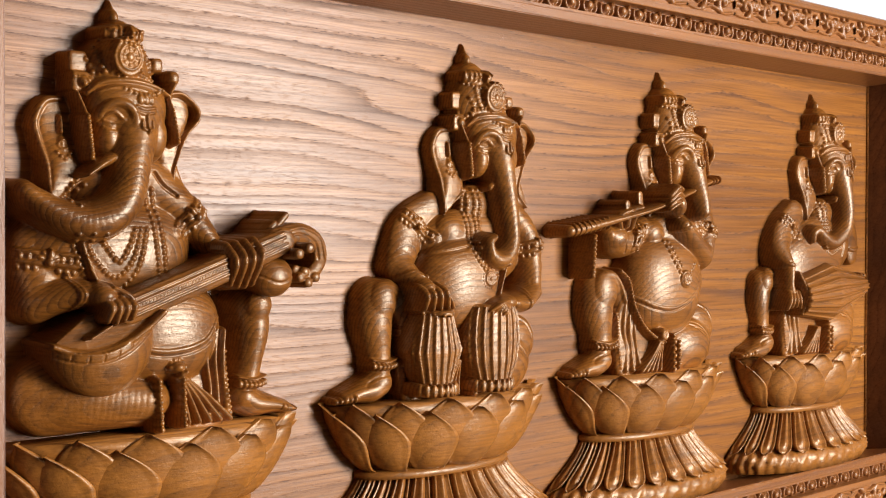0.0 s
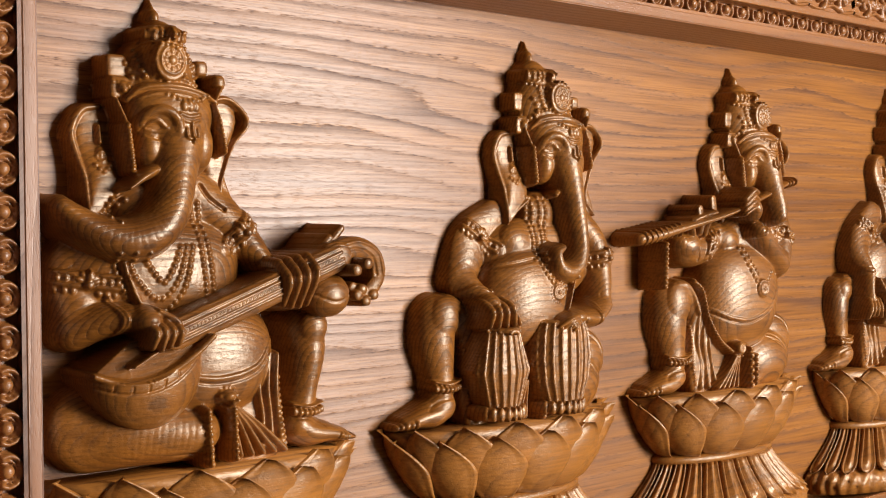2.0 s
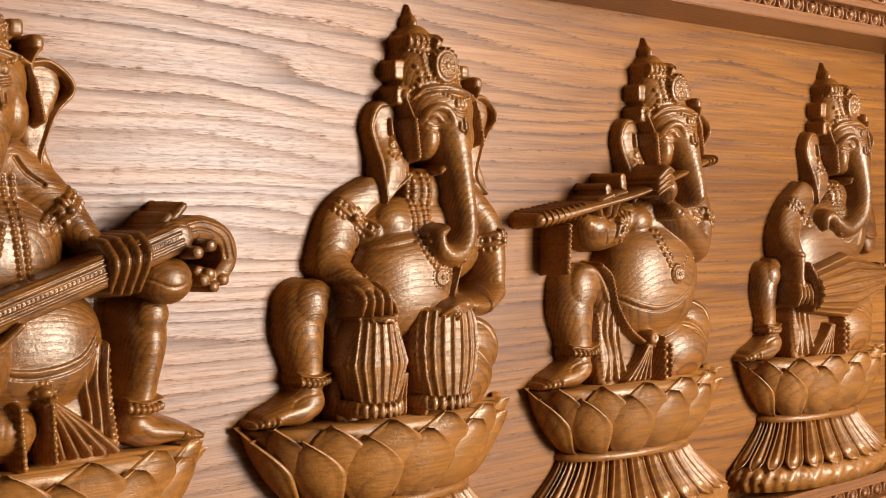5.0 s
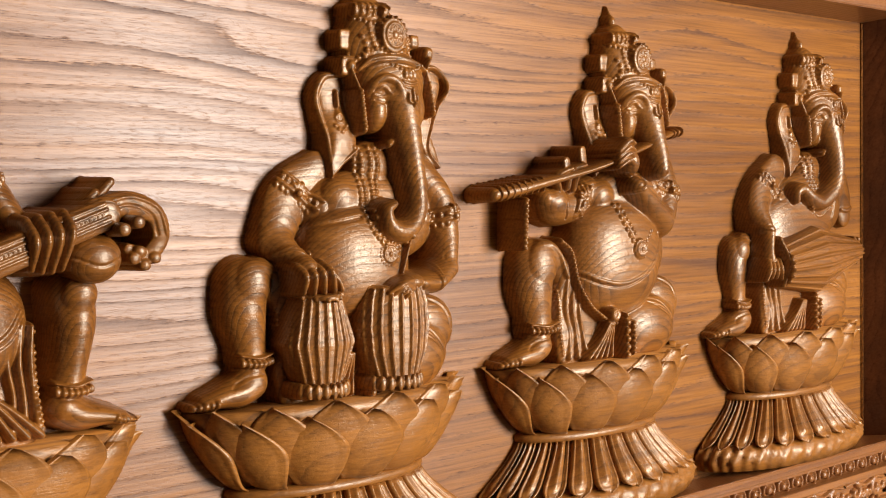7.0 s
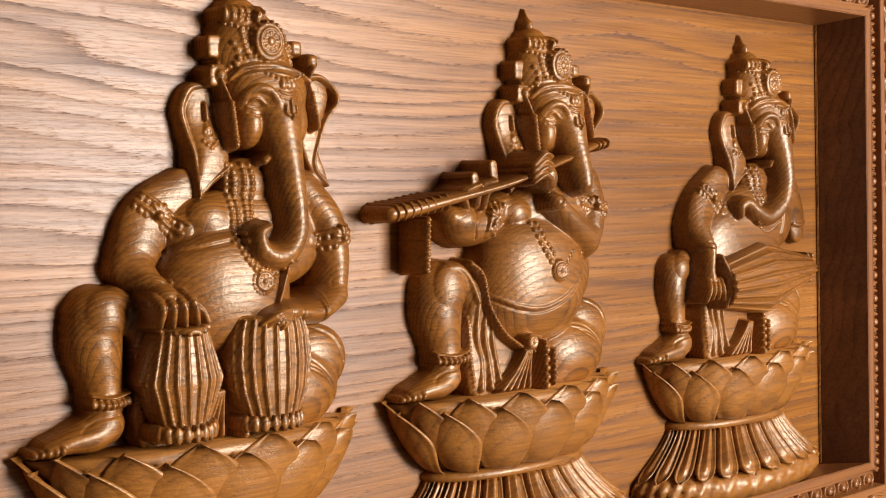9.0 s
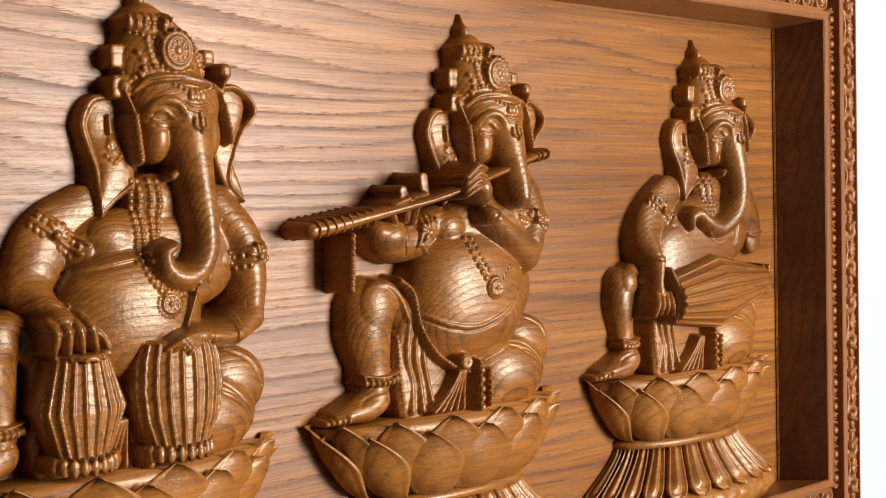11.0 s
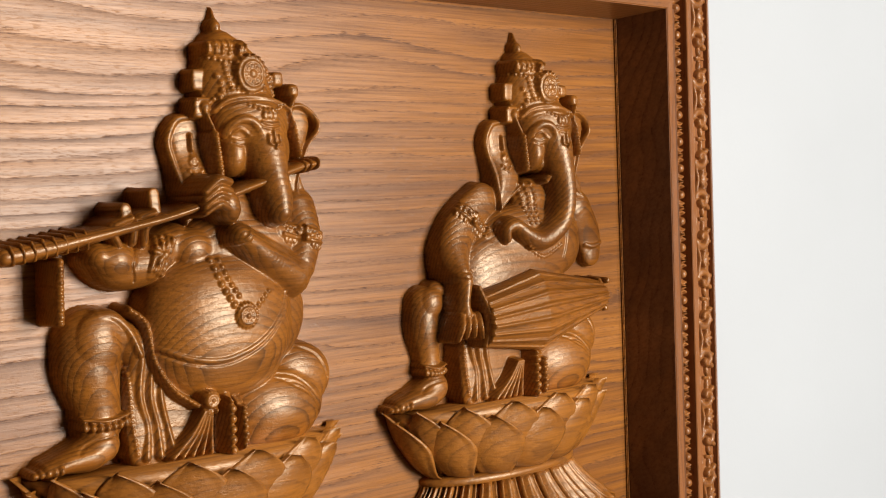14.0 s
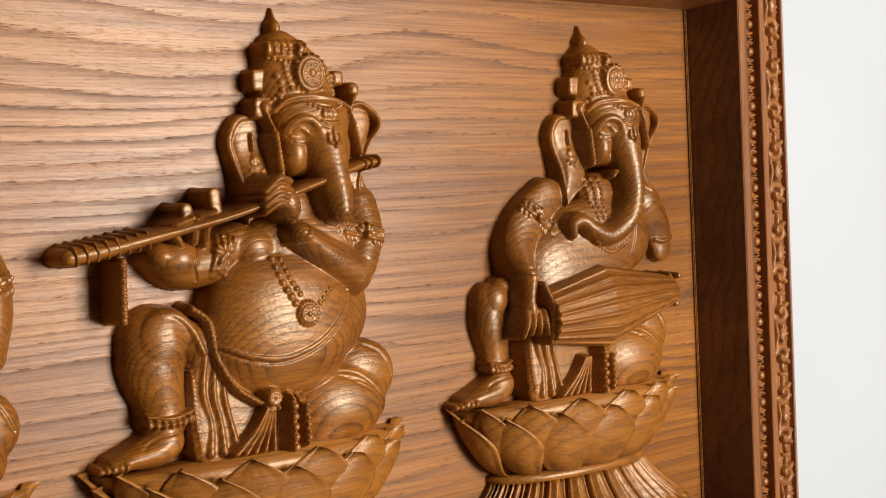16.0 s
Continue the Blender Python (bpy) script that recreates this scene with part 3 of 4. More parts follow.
def anklet(R, x, z, r, h):
    """Ankle band with a row of small bells."""
    R.limb([(x - r, z + 2, 3, h - 6, 8), (x, z - 1, 3.2, h, 8), (x + r, z + 2, 3, h - 3, 8)], k=0)
    for i in range(7):
        u = (i - 3) / 3.2
        R.boss(x + u * r, z - 7 + 2 * u * u, 3.6, 4.6, h + 0.5 - 5 * u * u, h - 8, k=0)


def foot(R, x, z, flip, h, e=11):
    """A flat foot seen from above and aside; flip -1 turns the toes the other way."""
    R.limb([(x, z + 16, 19, h, e), (x - flip * 14, z + 9, 17, h + 1, e), (x - flip * 36, z + 5, 11, h, e), (x - flip * 52, z + 1, 9, h - 2, e)], k=5)
    R.dent(x - flip * 22, z + 18, 14, 6, 3)
    for i in range(5):
        R.boss(x - flip * (44 + 5.2 * i), z + 1.5 - 0.8 * i, 4.2, 6.2 - 0.4 * i, h + 3 - 2.4 * i, h - 9 - 2.4 * i, k=0)
    R.cord(mm([(x + flip * 8, z + 24), (x - flip * 10, z + 22), (x - flip * 26, z + 13)]), 0.0014, -0.0014)


def lap(R):
    """Cloth between the legs: folds, rope sash, knot, hanging end, and the folded leg behind."""
    R.limb([(-52, 105, 16, 30, 12), (-55, 60, 20, 30, 12), (-52, 14, 22, 31, 12)], k=4, power=4)
    R.limb([(-20, 62, 36, 34, 20), (0, 20, 50, 34, 20)], k=5, power=4)
    R.boss(122, 60, 40, 36, 31, 12, k=5)
    R.boss(88, 34, 62, 44, 46, 9, k=5)
    for i in range(3):
        R.cord(mm([(70 + i * 12, 70 - i * 5), (108 + i * 8, 62 - i * 10), (138 + i * 2, 30 - i * 8), (132 + i * 2, 8)]), 0.0016, -0.0015)
    R.cord(mm([(118, 92), (140, 80), (154, 56)]), 0.0018, -0.0018)
    for i in range(3):
        R.limb([(-58 + i * 8, 100 - i * 14, 4.2, 33 + i, 20), (-62 + i * 10, 66 - i * 4, 5, 34 + i * 1.6, 20), (-55 + i * 9, 36, 4.6, 32 + i * 2, 20), (-58 + i * 13, 8, 6, 36 + i * 2, 20)], k=2)
    R.beads(mm([(-70, 96), (-70, 50), (-66, 12)]), 0.0024)
    R.limb([(21, 54, 7.5, 55, 20), (20, 5, 7.5, 56, 20)], k=0)
    R.beads(mm([(21, 55), (20, 6)]), 0.0046, 0.0088)
    R.limb([(35, 52, 5.5, 53, 20), (36, 5, 5.5, 53, 20)], k=0)
    R.beads(mm([(36, 51), (37, 6)]), 0.0030, 0.0062)
    for i in range(5):
        R.limb([(-6 + i * 2, 46, 3.2, 52, 24), (-18 + i * 5, 26, 4, 49, 24), (-38 + i * 10, 6, 5, 48, 24)], k=0.5)


def sash(R, pts, knot=(0, 56)):
    """Rope sash that runs down from the hip to a knotted rosette."""
    R.limb(pts, k=0.5, rings=0.7, pitch=5)
    R.boss(*knot, 11, 10.5, 54, 30, power=3, k=0)
    R.disc(knot[0] / 1000, knot[1] / 1000, 0.0085, 0.002, 1.0)
    R.boss(knot[0] - 2, knot[1] - 12, 7, 5, 53, 34, k=0)
    R.boss(knot[0] + 7, knot[1] - 11, 4, 5, 52, 34, k=0)


def belly(R, x, z, rx, rz, top, edge=16, band=True):
    R.boss(x, z, rx, rz, top, edge, power=2.3, k=5)
    if band:
        path = [(x - rx * 0.9, z - rz * 0.2), (x - rx * 0.55, z - rz * 0.36), (x - rx * 0.13, z - rz * 0.4), (x + rx * 0.33, z - rz * 0.22), (x + rx * 0.7, z + rz * 0.12), (x + rx * 0.88, z + rz * 0.45)]
        R.cord(mm(path), 0.0026, 0.0022)
        R.cord(mm([(u, v - 4.2) for u, v in path]), 0.0018, -0.0020)


def statue(R, at, label):
    ob = R.mesh("statue", FIGURE_WOOD)
    ob.location = (at, 0, 0)
    return tagged(ob, label, "statue", group="carved musicians on the panel")


def carved_thing(name, at, label, category, parts, group="", forward=0.0006):
    """A thing carved in relief, each of its parts a mesh under one empty."""
    root = new(name)
    root.location = (at, -forward, 0)
    tagged(root, label, category, group)
    for part_name, relief in parts:
        relief.mesh(part_name, FIGURE_WOOD).parent = root
    return root


FIGURES = (-0.032, 0.359, 0.747, 1.157)

# first musician: long-necked lute
R = Relief(-0.2, 0.2, -0.012, 0.44)
R.boss(-42, 180, 84, 50, 52, 14, power=2.4)
R.boss(-28, 225, 44, 34, 36, 14)
R.boss(-56, 240, 32, 32, 45, 20)
R.limb([(-92, 218, 27, 27, 12), (-113, 182, 29, 32, 12), (-114, 146, 26, 40, 12)], k=5)
R.limb([(-6, 250, 26, 34, 14), (22, 228, 24, 38, 14), (44, 206, 20, 44, 14), (60, 184, 16, 50, 14)], k=5)
R.limb([(-104, 44, 40, 36, 14), (-70, 40, 35, 52, 12), (-14, 34, 29, 62, 14)], k=5)
R.limb([(30, 80, 32, 40, 14), (48, 20, 36, 40, 14)], k=5, power=4)
R.limb([(112, 122, 23, 46, 14), (113, 96, 22, 48, 14), (109, 62, 18, 43, 14), (106, 42, 18, 42, 14)], k=4)
foot(R, 101, 10, -1, 44)
head(R, -104, 1.2, 22)
belly(R, 4, 100, 68, 56, 62, 20, False)
R.cord(mm([(-40, 88), (0, 82), (40, 90), (62, 112)]), 0.0026, 0.0024)
R.cord(mm([(-38, 84), (0, 77), (42, 85), (64, 107)]), 0.0018, -0.0020)
R.boss(114, 122, 16, 17, 51, 38, k=5)
for i in range(3):
    R.limb([(52 + i * 9, 102 - i * 2, 4.2, 49 - i, 30), (48 + i * 10, 70, 5, 50 - i, 30), (53 + i * 9, 40, 4.6, 48 - i, 30), (50 + i * 12, 10, 6, 51 - i, 30)], k=2)
R.beads(mm([(76, 110), (72, 60), (76, 14)]), 0.003)
for i in range(5):
    R.limb([(8 + i * 2, 56, 3.4, 64, 34), (18 + i * 7, 34, 4.2, 58, 30), (26 + i * 12, 9, 5.5, 54, 28)], k=0.5)
R.limb([(-13, 54, 6.5, 66, 24), (-10, 6, 6.5, 65, 24)], k=0)
R.beads(mm([(-14, 54), (-11, 7)]), 0.0034, 0.0064)
R.limb([(12, 62, 6, 66, 26), (15, 8, 6, 64, 26)], k=0)
R.beads(mm([(12, 60), (15, 9)]), 0.003, 0.006)
R.boss(8, 66, 12, 8, 68, 40, k=0)
R.beads(R.circle(0.008, 0.066, 0.0075, 14), 0.0026)
anklet(R, 107, 46, 16, 47)
trunk(R, [(-30, 318, 28, 58, 30), (-30, 292, 25, 64, 34), (-37, 262, 23, 70, 36), (-44, 236, 22, 75, 40), (-58, 216, 21, 77, 44), (-82, 207, 20, 75, 44), (-108, 213, 17, 70, 40), (-128, 225, 14, 64, 36), (-140, 236, 11, 58, 32)],
      tusk=[(-56, 268, 7, 58, 34), (-68, 262, 6, 62, 36), (-84, 251, 3, 63, 40)])
forehead(R, -104)
for i in range(3):
    R.beads(mm([(-96 + i * 13, 196), (-84 + i * 10, 160 + i * 13), (-56 + i * 3, 140 + i * 15), (-32 - i * 4, 158 + i * 12), (-20 - i * 6, 200)]), 0.0031)
R.beads(mm([(-100, 226), (-92, 238), (-84, 246)]), 0.003).beads(mm([(-94, 222), (-86, 234), (-78, 242)]), 0.003)
R.beads(mm([(-14, 240), (-10, 190), (-4, 150)]), 0.003).beads(mm([(-6, 240), (-2, 190), (4, 150)]), 0.003)
R.cord(mm([(-2, 256), (6, 244), (20, 234)]), 0.0022, -0.004)
R.limb([(-90, 198, 4, 56, 40), (-82, 170, 4, 57, 40), (-68, 140, 4, 60, 40)], k=0.5)
armlet(R, -114, 168, 27, -8)
armlet(R, 40, 212, 22, 44)
R.limb([(-120, 132, 21, 42, 14), (-102, 138, 18, 58, 20), (-86, 140, 15, 70, 30)], k=4)
bracelet(R, [(-98, 156), (-93, 140), (-96, 122)])
R.boss(-74, 139, 17, 13, 82, 50, k=4)
fingers(R, [((-76 + i * 8, 136 - abs(i - 1.5), 80), (-72 + i * 7.5, 128, 87), (-75 + i * 8, 114 + abs(i - 1) * 2, 84)) for i in range(4)])
R.limb([(-66, 146, 5, 78, 50), (-52, 138, 5, 82, 55), (-44, 128, 4, 80, 55)], k=0.5)
R.boss(70, 158, 18, 20, 74, 40, k=3)
fingers(R, [((58 + i * 10.5, 184 + i * 2, 74), (60 + i * 10, 168 + i * 2, 88), (60 + i * 8.5, 143 + abs(i - 1.5) * 2, 76)) for i in range(4)], 5.4)
statue(R, FIGURES[0], "varnished brown carved seated elephant-headed figure playing a lute")

bowl_part = Relief(-0.14, 0.0, 0.03, 0.14)
B = bowl_part
B.ball(-0.068, 0.1, 0.054, 0.058, 0.08, 0.032)
rim = 0.086 + 7.5 * (B.X + 0.088) ** 2
B.H = np.where(B.Z > rim, 0, B.H)
board_in = (B.Z >= rim - 0.001) & (B.Z < 0.122) & (B.Z < 0.095 + 0.75 * (B.X + 0.12)) & (B.X > -0.122) & (B.X < -0.014)
B.H = np.maximum(B.H, np.where(board_in, 0.072 + 0.22 * (B.X + 0.06) - 0.4 * (B.Z - 0.095), 0))
B.tube([(x, 0.086 + 7.5 * (x + 0.088) ** 2, 0.0032, 0.067 + 0.17 * (x + 0.12)) for x in np.linspace(-0.12, -0.018, 9)], n=4)
B.cord([(x, 0.077 + 7.2 * (x + 0.088) ** 2) for x in np.linspace(-0.118, -0.02, 7)], 0.0014, -0.0018)
for x in np.linspace(-0.105, -0.035, 6):
    B.cord([(x, 0.083 + 7.4 * (x + 0.088) ** 2), (x, 0.078 + 7.2 * (x + 0.088) ** 2)], 0.0009, -0.0014)
B.tube([(-0.09, 0.1, 0.0016, 0.078), (-0.04, 0.128, 0.0016, 0.078)], n=4)
neck_part = Relief(-0.07, 0.15, 0.1, 0.215)
N = neck_part
N.tube([(-0.05, 0.125, 0.0145, 0.077), (0.04, 0.157, 0.0145, 0.077), (0.125, 0.189, 0.014, 0.075)], 0.35)
for k in (-0.0075, -0.003, 0.003, 0.0075):
    N.cord([(-0.05 - k * 0.35, 0.126 + k), (0.125 - k * 0.35, 0.19 + k)], 0.0012, 0.0016)
N.beads([(-0.046, 0.1275), (0.12, 0.1882)], 0.0014, 0.004)
scroll_part = Relief(0.1, 0.21, 0.13, 0.23)
C = scroll_part
C.tube([(0.118, 0.19, 0.013, 0.072), (0.15, 0.197, 0.012, 0.066), (0.176, 0.188, 0.01, 0.06), (0.184, 0.168, 0.009, 0.055), (0.172, 0.152, 0.008, 0.052), (0.156, 0.158, 0.006, 0.05)], 0.5)
C.cord([(0.13, 0.2), (0.152, 0.203), (0.178, 0.193), (0.189, 0.17)], 0.0016, 0.0018)
C.cord([(0.126, 0.192), (0.15, 0.196), (0.172, 0.187), (0.18, 0.17)], 0.0014, -0.0014)
for x, z in ((0.158, 0.15), (0.168, 0.144), (0.178, 0.15), (0.164, 0.156)):
    C.ball(x, z, 0.006, 0.006, 0.056, 0.004)
gourd_part = Relief(0.09, 0.15, 0.12, 0.18).ball(0.12, 0.152, 0.025, 0.022, 0.073, 0.022)
gourd_part.cord([(0.098, 0.154), (0.12, 0.146), (0.143, 0.154)], 0.0014, -0.0014)
pegs = [("peg", Relief(x - 0.01, x + 0.01, z - 0.01, z + 0.01).ball(x, z, 0.0065, 0.0065, 0.088, 0.004)) for x, z in ((0.134, 0.176), (0.147, 0.182))]
pegs += [("peg", Relief(x - 0.01, x + 0.03, z - 0.02, z + 0.02).tube([(x, z - 0.012, 0.0048, 0.058), (x + 0.014, z + 0.004, 0.0048, 0.06)])) for x, z in ((0.108, 0.203), (0.122, 0.212))]
carved_thing("lute", FIGURES[0], "carved brown wooden lute with round body and long neck", "lute", [("bowl", bowl_part), ("neck", neck_part), ("scroll", scroll_part), ("gourd", gourd_part), *pegs])

# second musician: pair of hand drums
def near_leg(R, x, r, h):
    """Bent leg with the knee up and the foot flat on the lotus."""
    R.limb([(x, 119, r, h, 7), (x - 2, 94, r * 0.97, h, 7), (x + 3, 64, r * 0.76, h - 4, 7), (x + 5, 44, r * 0.74, h - 5, 7)], k=4)
    R.boss(x + 4, 121, r * 0.75, r * 0.82, h + 3, h - 10, k=5)
    R.limb([(x + 14, 130, 15, h - 2, 12), (x + 36, 114, 18, h - 4, 12), (x + 52, 92, 20, h - 4, 12)], k=5)
    R.dent(x + 22, 118, 6, 16, 3, turn=30)


R = Relief(-0.2, 0.2, -0.012, 0.44)
R.boss(48, 180, 84, 50, 42, 12, power=2.4)
R.boss(75, 225, 50, 30, 30, 12)
R.boss(48, 232, 30, 26, 36, 16)
R.limb([(-14, 226, 22, 21, 10), (-44, 202, 28, 22, 10), (-62, 172, 24, 27, 10)], k=5)
R.limb([(112, 226, 22, 32, 12), (134, 196, 23, 42, 12), (139, 162, 22, 46, 12), (134, 132, 20, 52, 12)], k=5)
lap(R)
near_leg(R, -101, 27, 34)
foot(R, -98, 9, 1, 33)
head(R)
R.boss(4, 200, 24, 21, 41, 24, k=4)
belly(R, 20, 134, 68, 62, 61, 18, False)
R.cord(mm([(-38, 172), (-10, 176), (14, 180)]), 0.0022, -0.003)
anklet(R, -96, 50, 17, 35)
R.limb([(-68, 160, 21, 30, 12), (-60, 147, 16, 44, 14), (-53, 134, 14, 58, 20)], k=4)
armlet(R, -45, 204, 24, -40)
armlet(R, 141, 178, 23, 12)
bracelet(R, [(-76, 146), (-64, 152), (-44, 146)])
R.limb([(132, 124, 19, 56, 14), (106, 112, 15, 67, 24), (78, 112, 12, 74, 40)], k=4)
bracelet(R, [(110, 130), (105, 114), (110, 98)])
trunk(R, [(75, 322, 30, 52, 24), (76, 296, 24, 56, 30), (78, 264, 19.5, 60, 34), (80, 236, 17.5, 63, 36), (82, 210, 16, 65, 38), (80, 188, 15, 68, 42), (70, 171, 14.5, 71, 44), (54, 165, 13.5, 73, 48), (39, 172, 12, 73, 48), (36, 186, 9.5, 71, 48), (45, 193, 6.5, 69, 48)],
      tusk=[(61, 257, 4.4, 45, 36), (56, 253, 4.2, 47, 36)])
forehead(R)
for i in range(2):
    R.beads(mm([(24 + i * 6, 250), (22 + i * 6, 206), (22 + i * 5, 172), (36, 150 + i * 3)]), 0.0032)
R.beads(mm([(46, 250), (46, 224), (40, 200)]), 0.003).beads(mm([(39, 250), (38, 224), (36, 200)]), 0.003)
R.boss(41, 143, 12, 12, 60, 45, k=0)
R.disc(0.041, 0.143, 0.0115, 0.002, 1.0)
R.beads(mm([(52, 146), (60, 152), (66, 160)]), 0.003)
R.limb([(70, 160, 2, 62, 40), (54, 118, 2.4, 64, 40)], k=0)
R.cord(mm([(108, 214), (100, 190), (92, 160)]), 0.002, 0.002)
R.boss(-54, 134, 15, 13, 63, 36, k=4)
fingers(R, [((-66 + i * 9.5, 134 + i * 0.5, 60), (-64 + i * 10, 125 + i, 70), (-65 + i * 12, 109 + abs(i - 1.5), 66)) for i in range(4)], 5.6)
R.limb([(-40, 132, 5, 58, 30), (-24, 122, 5, 62, 34), (-16, 110, 4.4, 60, 34)], k=0.5)
R.boss(64, 114, 18, 11, 77, 50, k=3)
fingers(R, [((58, 117 - i * 3, 78), (42 + i * 3, 113 - i * 3, 82), (29 + i * 6, 105 - i * 2.4, 76)) for i in range(4)], 4.3)
statue(R, FIGURES[1], "varnished brown carved seated elephant-headed figure playing two drums")


def drum(at, cx, profile, front, straps, flare, label):
    """Upright laced drum: half-widths by height, lacing ridges, rope ring at the foot."""
    D = Relief(cx - 0.06, cx + 0.06, -0.004, 0.13, 0.001)
    zs, ws = zip(*profile)
    W = np.interp(D.Z, zs, ws, left=0, right=0)
    u = np.clip((D.X - cx) / np.maximum(W, 1e-4), -1, 1)
    phi = np.arcsin(u)
    body = front - 0.026 * (1 - np.sqrt(1 - u * u)) - flare * (0.045 - W)
    lace = np.abs(((phi * straps / np.pi) % 1.0) - 0.5) * 2
    body = body + 0.0032 * np.sqrt(np.clip(1 - (lace / 0.32) ** 2, 0, 1))
    D.H = np.where((np.abs(D.X - cx) < W), body, 0)
    top = zs[-1]
    T = Relief(cx - 0.06, cx + 0.06, 0.09, 0.13, 0.001)
    T.tube([(cx - ws[-1] * 0.98, top, 0.004, front - 0.02), (cx, top - 0.003, 0.004, front + 0.003), (cx + ws[-1] * 0.98, top, 0.004, front - 0.02)])
    for x, z in T.along([(cx - ws[-1] * 0.9, top - 0.002), (cx, top - 0.005), (cx + ws[-1] * 0.9, top - 0.002)], 0.0085):
        T.ball(x, z, 0.0028, 0.004, T.level(x, z) + 0.0015, 0.003)
    F = Relief(cx - 0.06, cx + 0.06, -0.004, 0.04, 0.001)
    for k in range(11):
        a = (k - 5) / 5.3
        F.ball(cx + math.sin(a * 1.45) * (ws[0] + 0.008), 0.0145 + 0.0015 * a * a, 0.0046, 0.0088, front - 0.03 * (1 - math.cos(a * 1.45)) + 0.003, 0.004)
    return carved_thing("drum", at, label, "drum", [("shell", D), ("head_rim", T), ("rope_ring", F)], "pair of drums", 0.0008)


drum(FIGURES[1], -0.037, [(0.008, 0.022), (0.024, 0.027), (0.058, 0.0395), (0.062, 0.0395), (0.107, 0.0255)], 0.069, 11, 0.3, "carved wooden drum with angular laced body, low and wide")
drum(FIGURES[1], 0.048, [(0.008, 0.025), (0.022, 0.031), (0.045, 0.041), (0.07, 0.0445), (0.095, 0.042), (0.111, 0.0365)], 0.076, 11, 0.2, "carved wooden drum with rounded barrel body and lacing")

# third musician: flute
R = Relief(-0.2, 0.2, -0.012, 0.44)
R.boss(60, 188, 74, 50, 44, 12, power=2.4)
R.boss(75, 228, 50, 28, 30, 12)
R.boss(48, 232, 30, 26, 36, 16)
R.limb([(128, 232, 22, 32, 12), (128, 204, 24, 42, 12), (116, 176, 24, 50, 14)], k=5)
R.limb([(-14, 206, 18, 36, 13), (-46, 188, 22, 38, 13), (-76, 186, 22, 41, 13), (-96, 196, 15, 43, 13)], k=5)
lap(R)
near_leg(R, -100, 32, 36)
foot(R, -96, 9, 1, 34)
head(R)
R.boss(0, 198, 24, 21, 43, 22, k=4)
R.boss(66, 130, 66, 60, 40, 12)
belly(R, 27, 124, 82, 76, 62, 12)
sash(R, [(-68, 146, 5, 34, 14), (-54, 132, 5, 37, 14), (-50, 98, 5.2, 43, 16), (-34, 69, 5.2, 48, 20), (-12, 52, 5, 51, 24)])
R.limb([(-98, 142, 8, 34, 14), (-84, 140, 8, 36, 16), (-70, 126, 7, 36, 16), (-60, 104, 6, 36, 16)], k=2)
anklet(R, -95, 49, 21, 36)
trunk(R, [(75, 322, 30, 52, 24), (79, 294, 25, 58, 30), (81, 266, 20, 63, 34), (83, 244, 18.5, 67, 38), (83, 230, 15, 68, 40)], tusk=[(61, 257, 4.4, 45, 36), (56, 253, 4.2, 47, 36)])
forehead(R)
armlet(R, 119, 202, 24, -14)
R.limb([(106, 166, 25, 54, 18), (74, 184, 21, 62, 24), (36, 210, 14.5, 68, 34)], k=5)
bracelet(R, [(26, 201), (38, 206), (48, 218)])
R.boss(22, 240, 15, 22, 71, 46, turn=28, k=4)
fingers(R, [((22, 260 - i * 8.5, 70), (8, 262 - i * 7.5, 74), (-5, 251 - i * 6.5, 70)) for i in range(4)], 5.2)
R.boss(-80, 192, 23, 19, 46, 22, k=4)
R.cord(mm([(-60, 204), (-68, 188), (-64, 172)]), 0.0016, -0.0022)
fingers(R, [((-80, 206, 44), (-88, 222, 50), (-72, 230, 56)), ((-66, 208, 44), (-64, 228, 50), (-50, 234, 57)), ((-54, 206, 42), (-54, 222, 50), (-40, 230, 58))], 5.4)
R.limb([(-76, 238, 6.5, 50, 42), (-75, 222, 6.5, 51, 42)], k=0, power=4).limb([(-47, 251, 6.5, 48, 40), (-46, 234, 6.5, 49, 40)], k=0, power=4)
armlet(R, -34, 194, 18, 70)
R.beads(mm([(10, 186), (14, 164), (24, 144)]), 0.0040).beads(mm([(19, 186), (22, 168), (30, 152)]), 0.003).beads(mm([(46, 138), (56, 146), (66, 154)]), 0.003)
R.boss(36, 133, 12, 12, 64, 52, k=0)
R.disc(0.036, 0.133, 0.0115, 0.002, 1.0)
statue(R, FIGURES[2], "varnished brown carved seated elephant-headed figure playing a flute")

pipe = Relief(-0.24, 0.17, 0.17, 0.3)
pipe.limb([(-184, 201, 8.5, 48, 36), (-150, 206, 8.2, 50, 36), (-95, 217, 6.6, 53, 36), (-42, 228, 5.5, 58, 36), (-2, 239, 5.5, 61, 40), (56, 256, 5.5, 57, 36), (113, 273, 5.5, 50, 32), (134, 277, 5.5, 48, 30)], k=0)
bands = []
for k in range(8):
    x, z = -180 + k * 9.5, 202 + k * 1.5
    bands.append(("ring", Relief(x / 1000 - 0.01, x / 1000 + 0.01, 0.18, 0.24).limb([(x + 1.5, z - 7.6, 2.6, 47, 36), (x, z, 2.8, 51.5, 36), (x - 1.5, z + 7.6, 2.6, 48, 36)], k=0)))
for x in (119, 126, 135):
    bands.append(("ring", Relief(x / 1000 - 0.01, x / 1000 + 0.01, 0.255, 0.295).boss(x, 273 + (x - 113) * 0.2, 3.2, 8, 52, 34, k=0)))
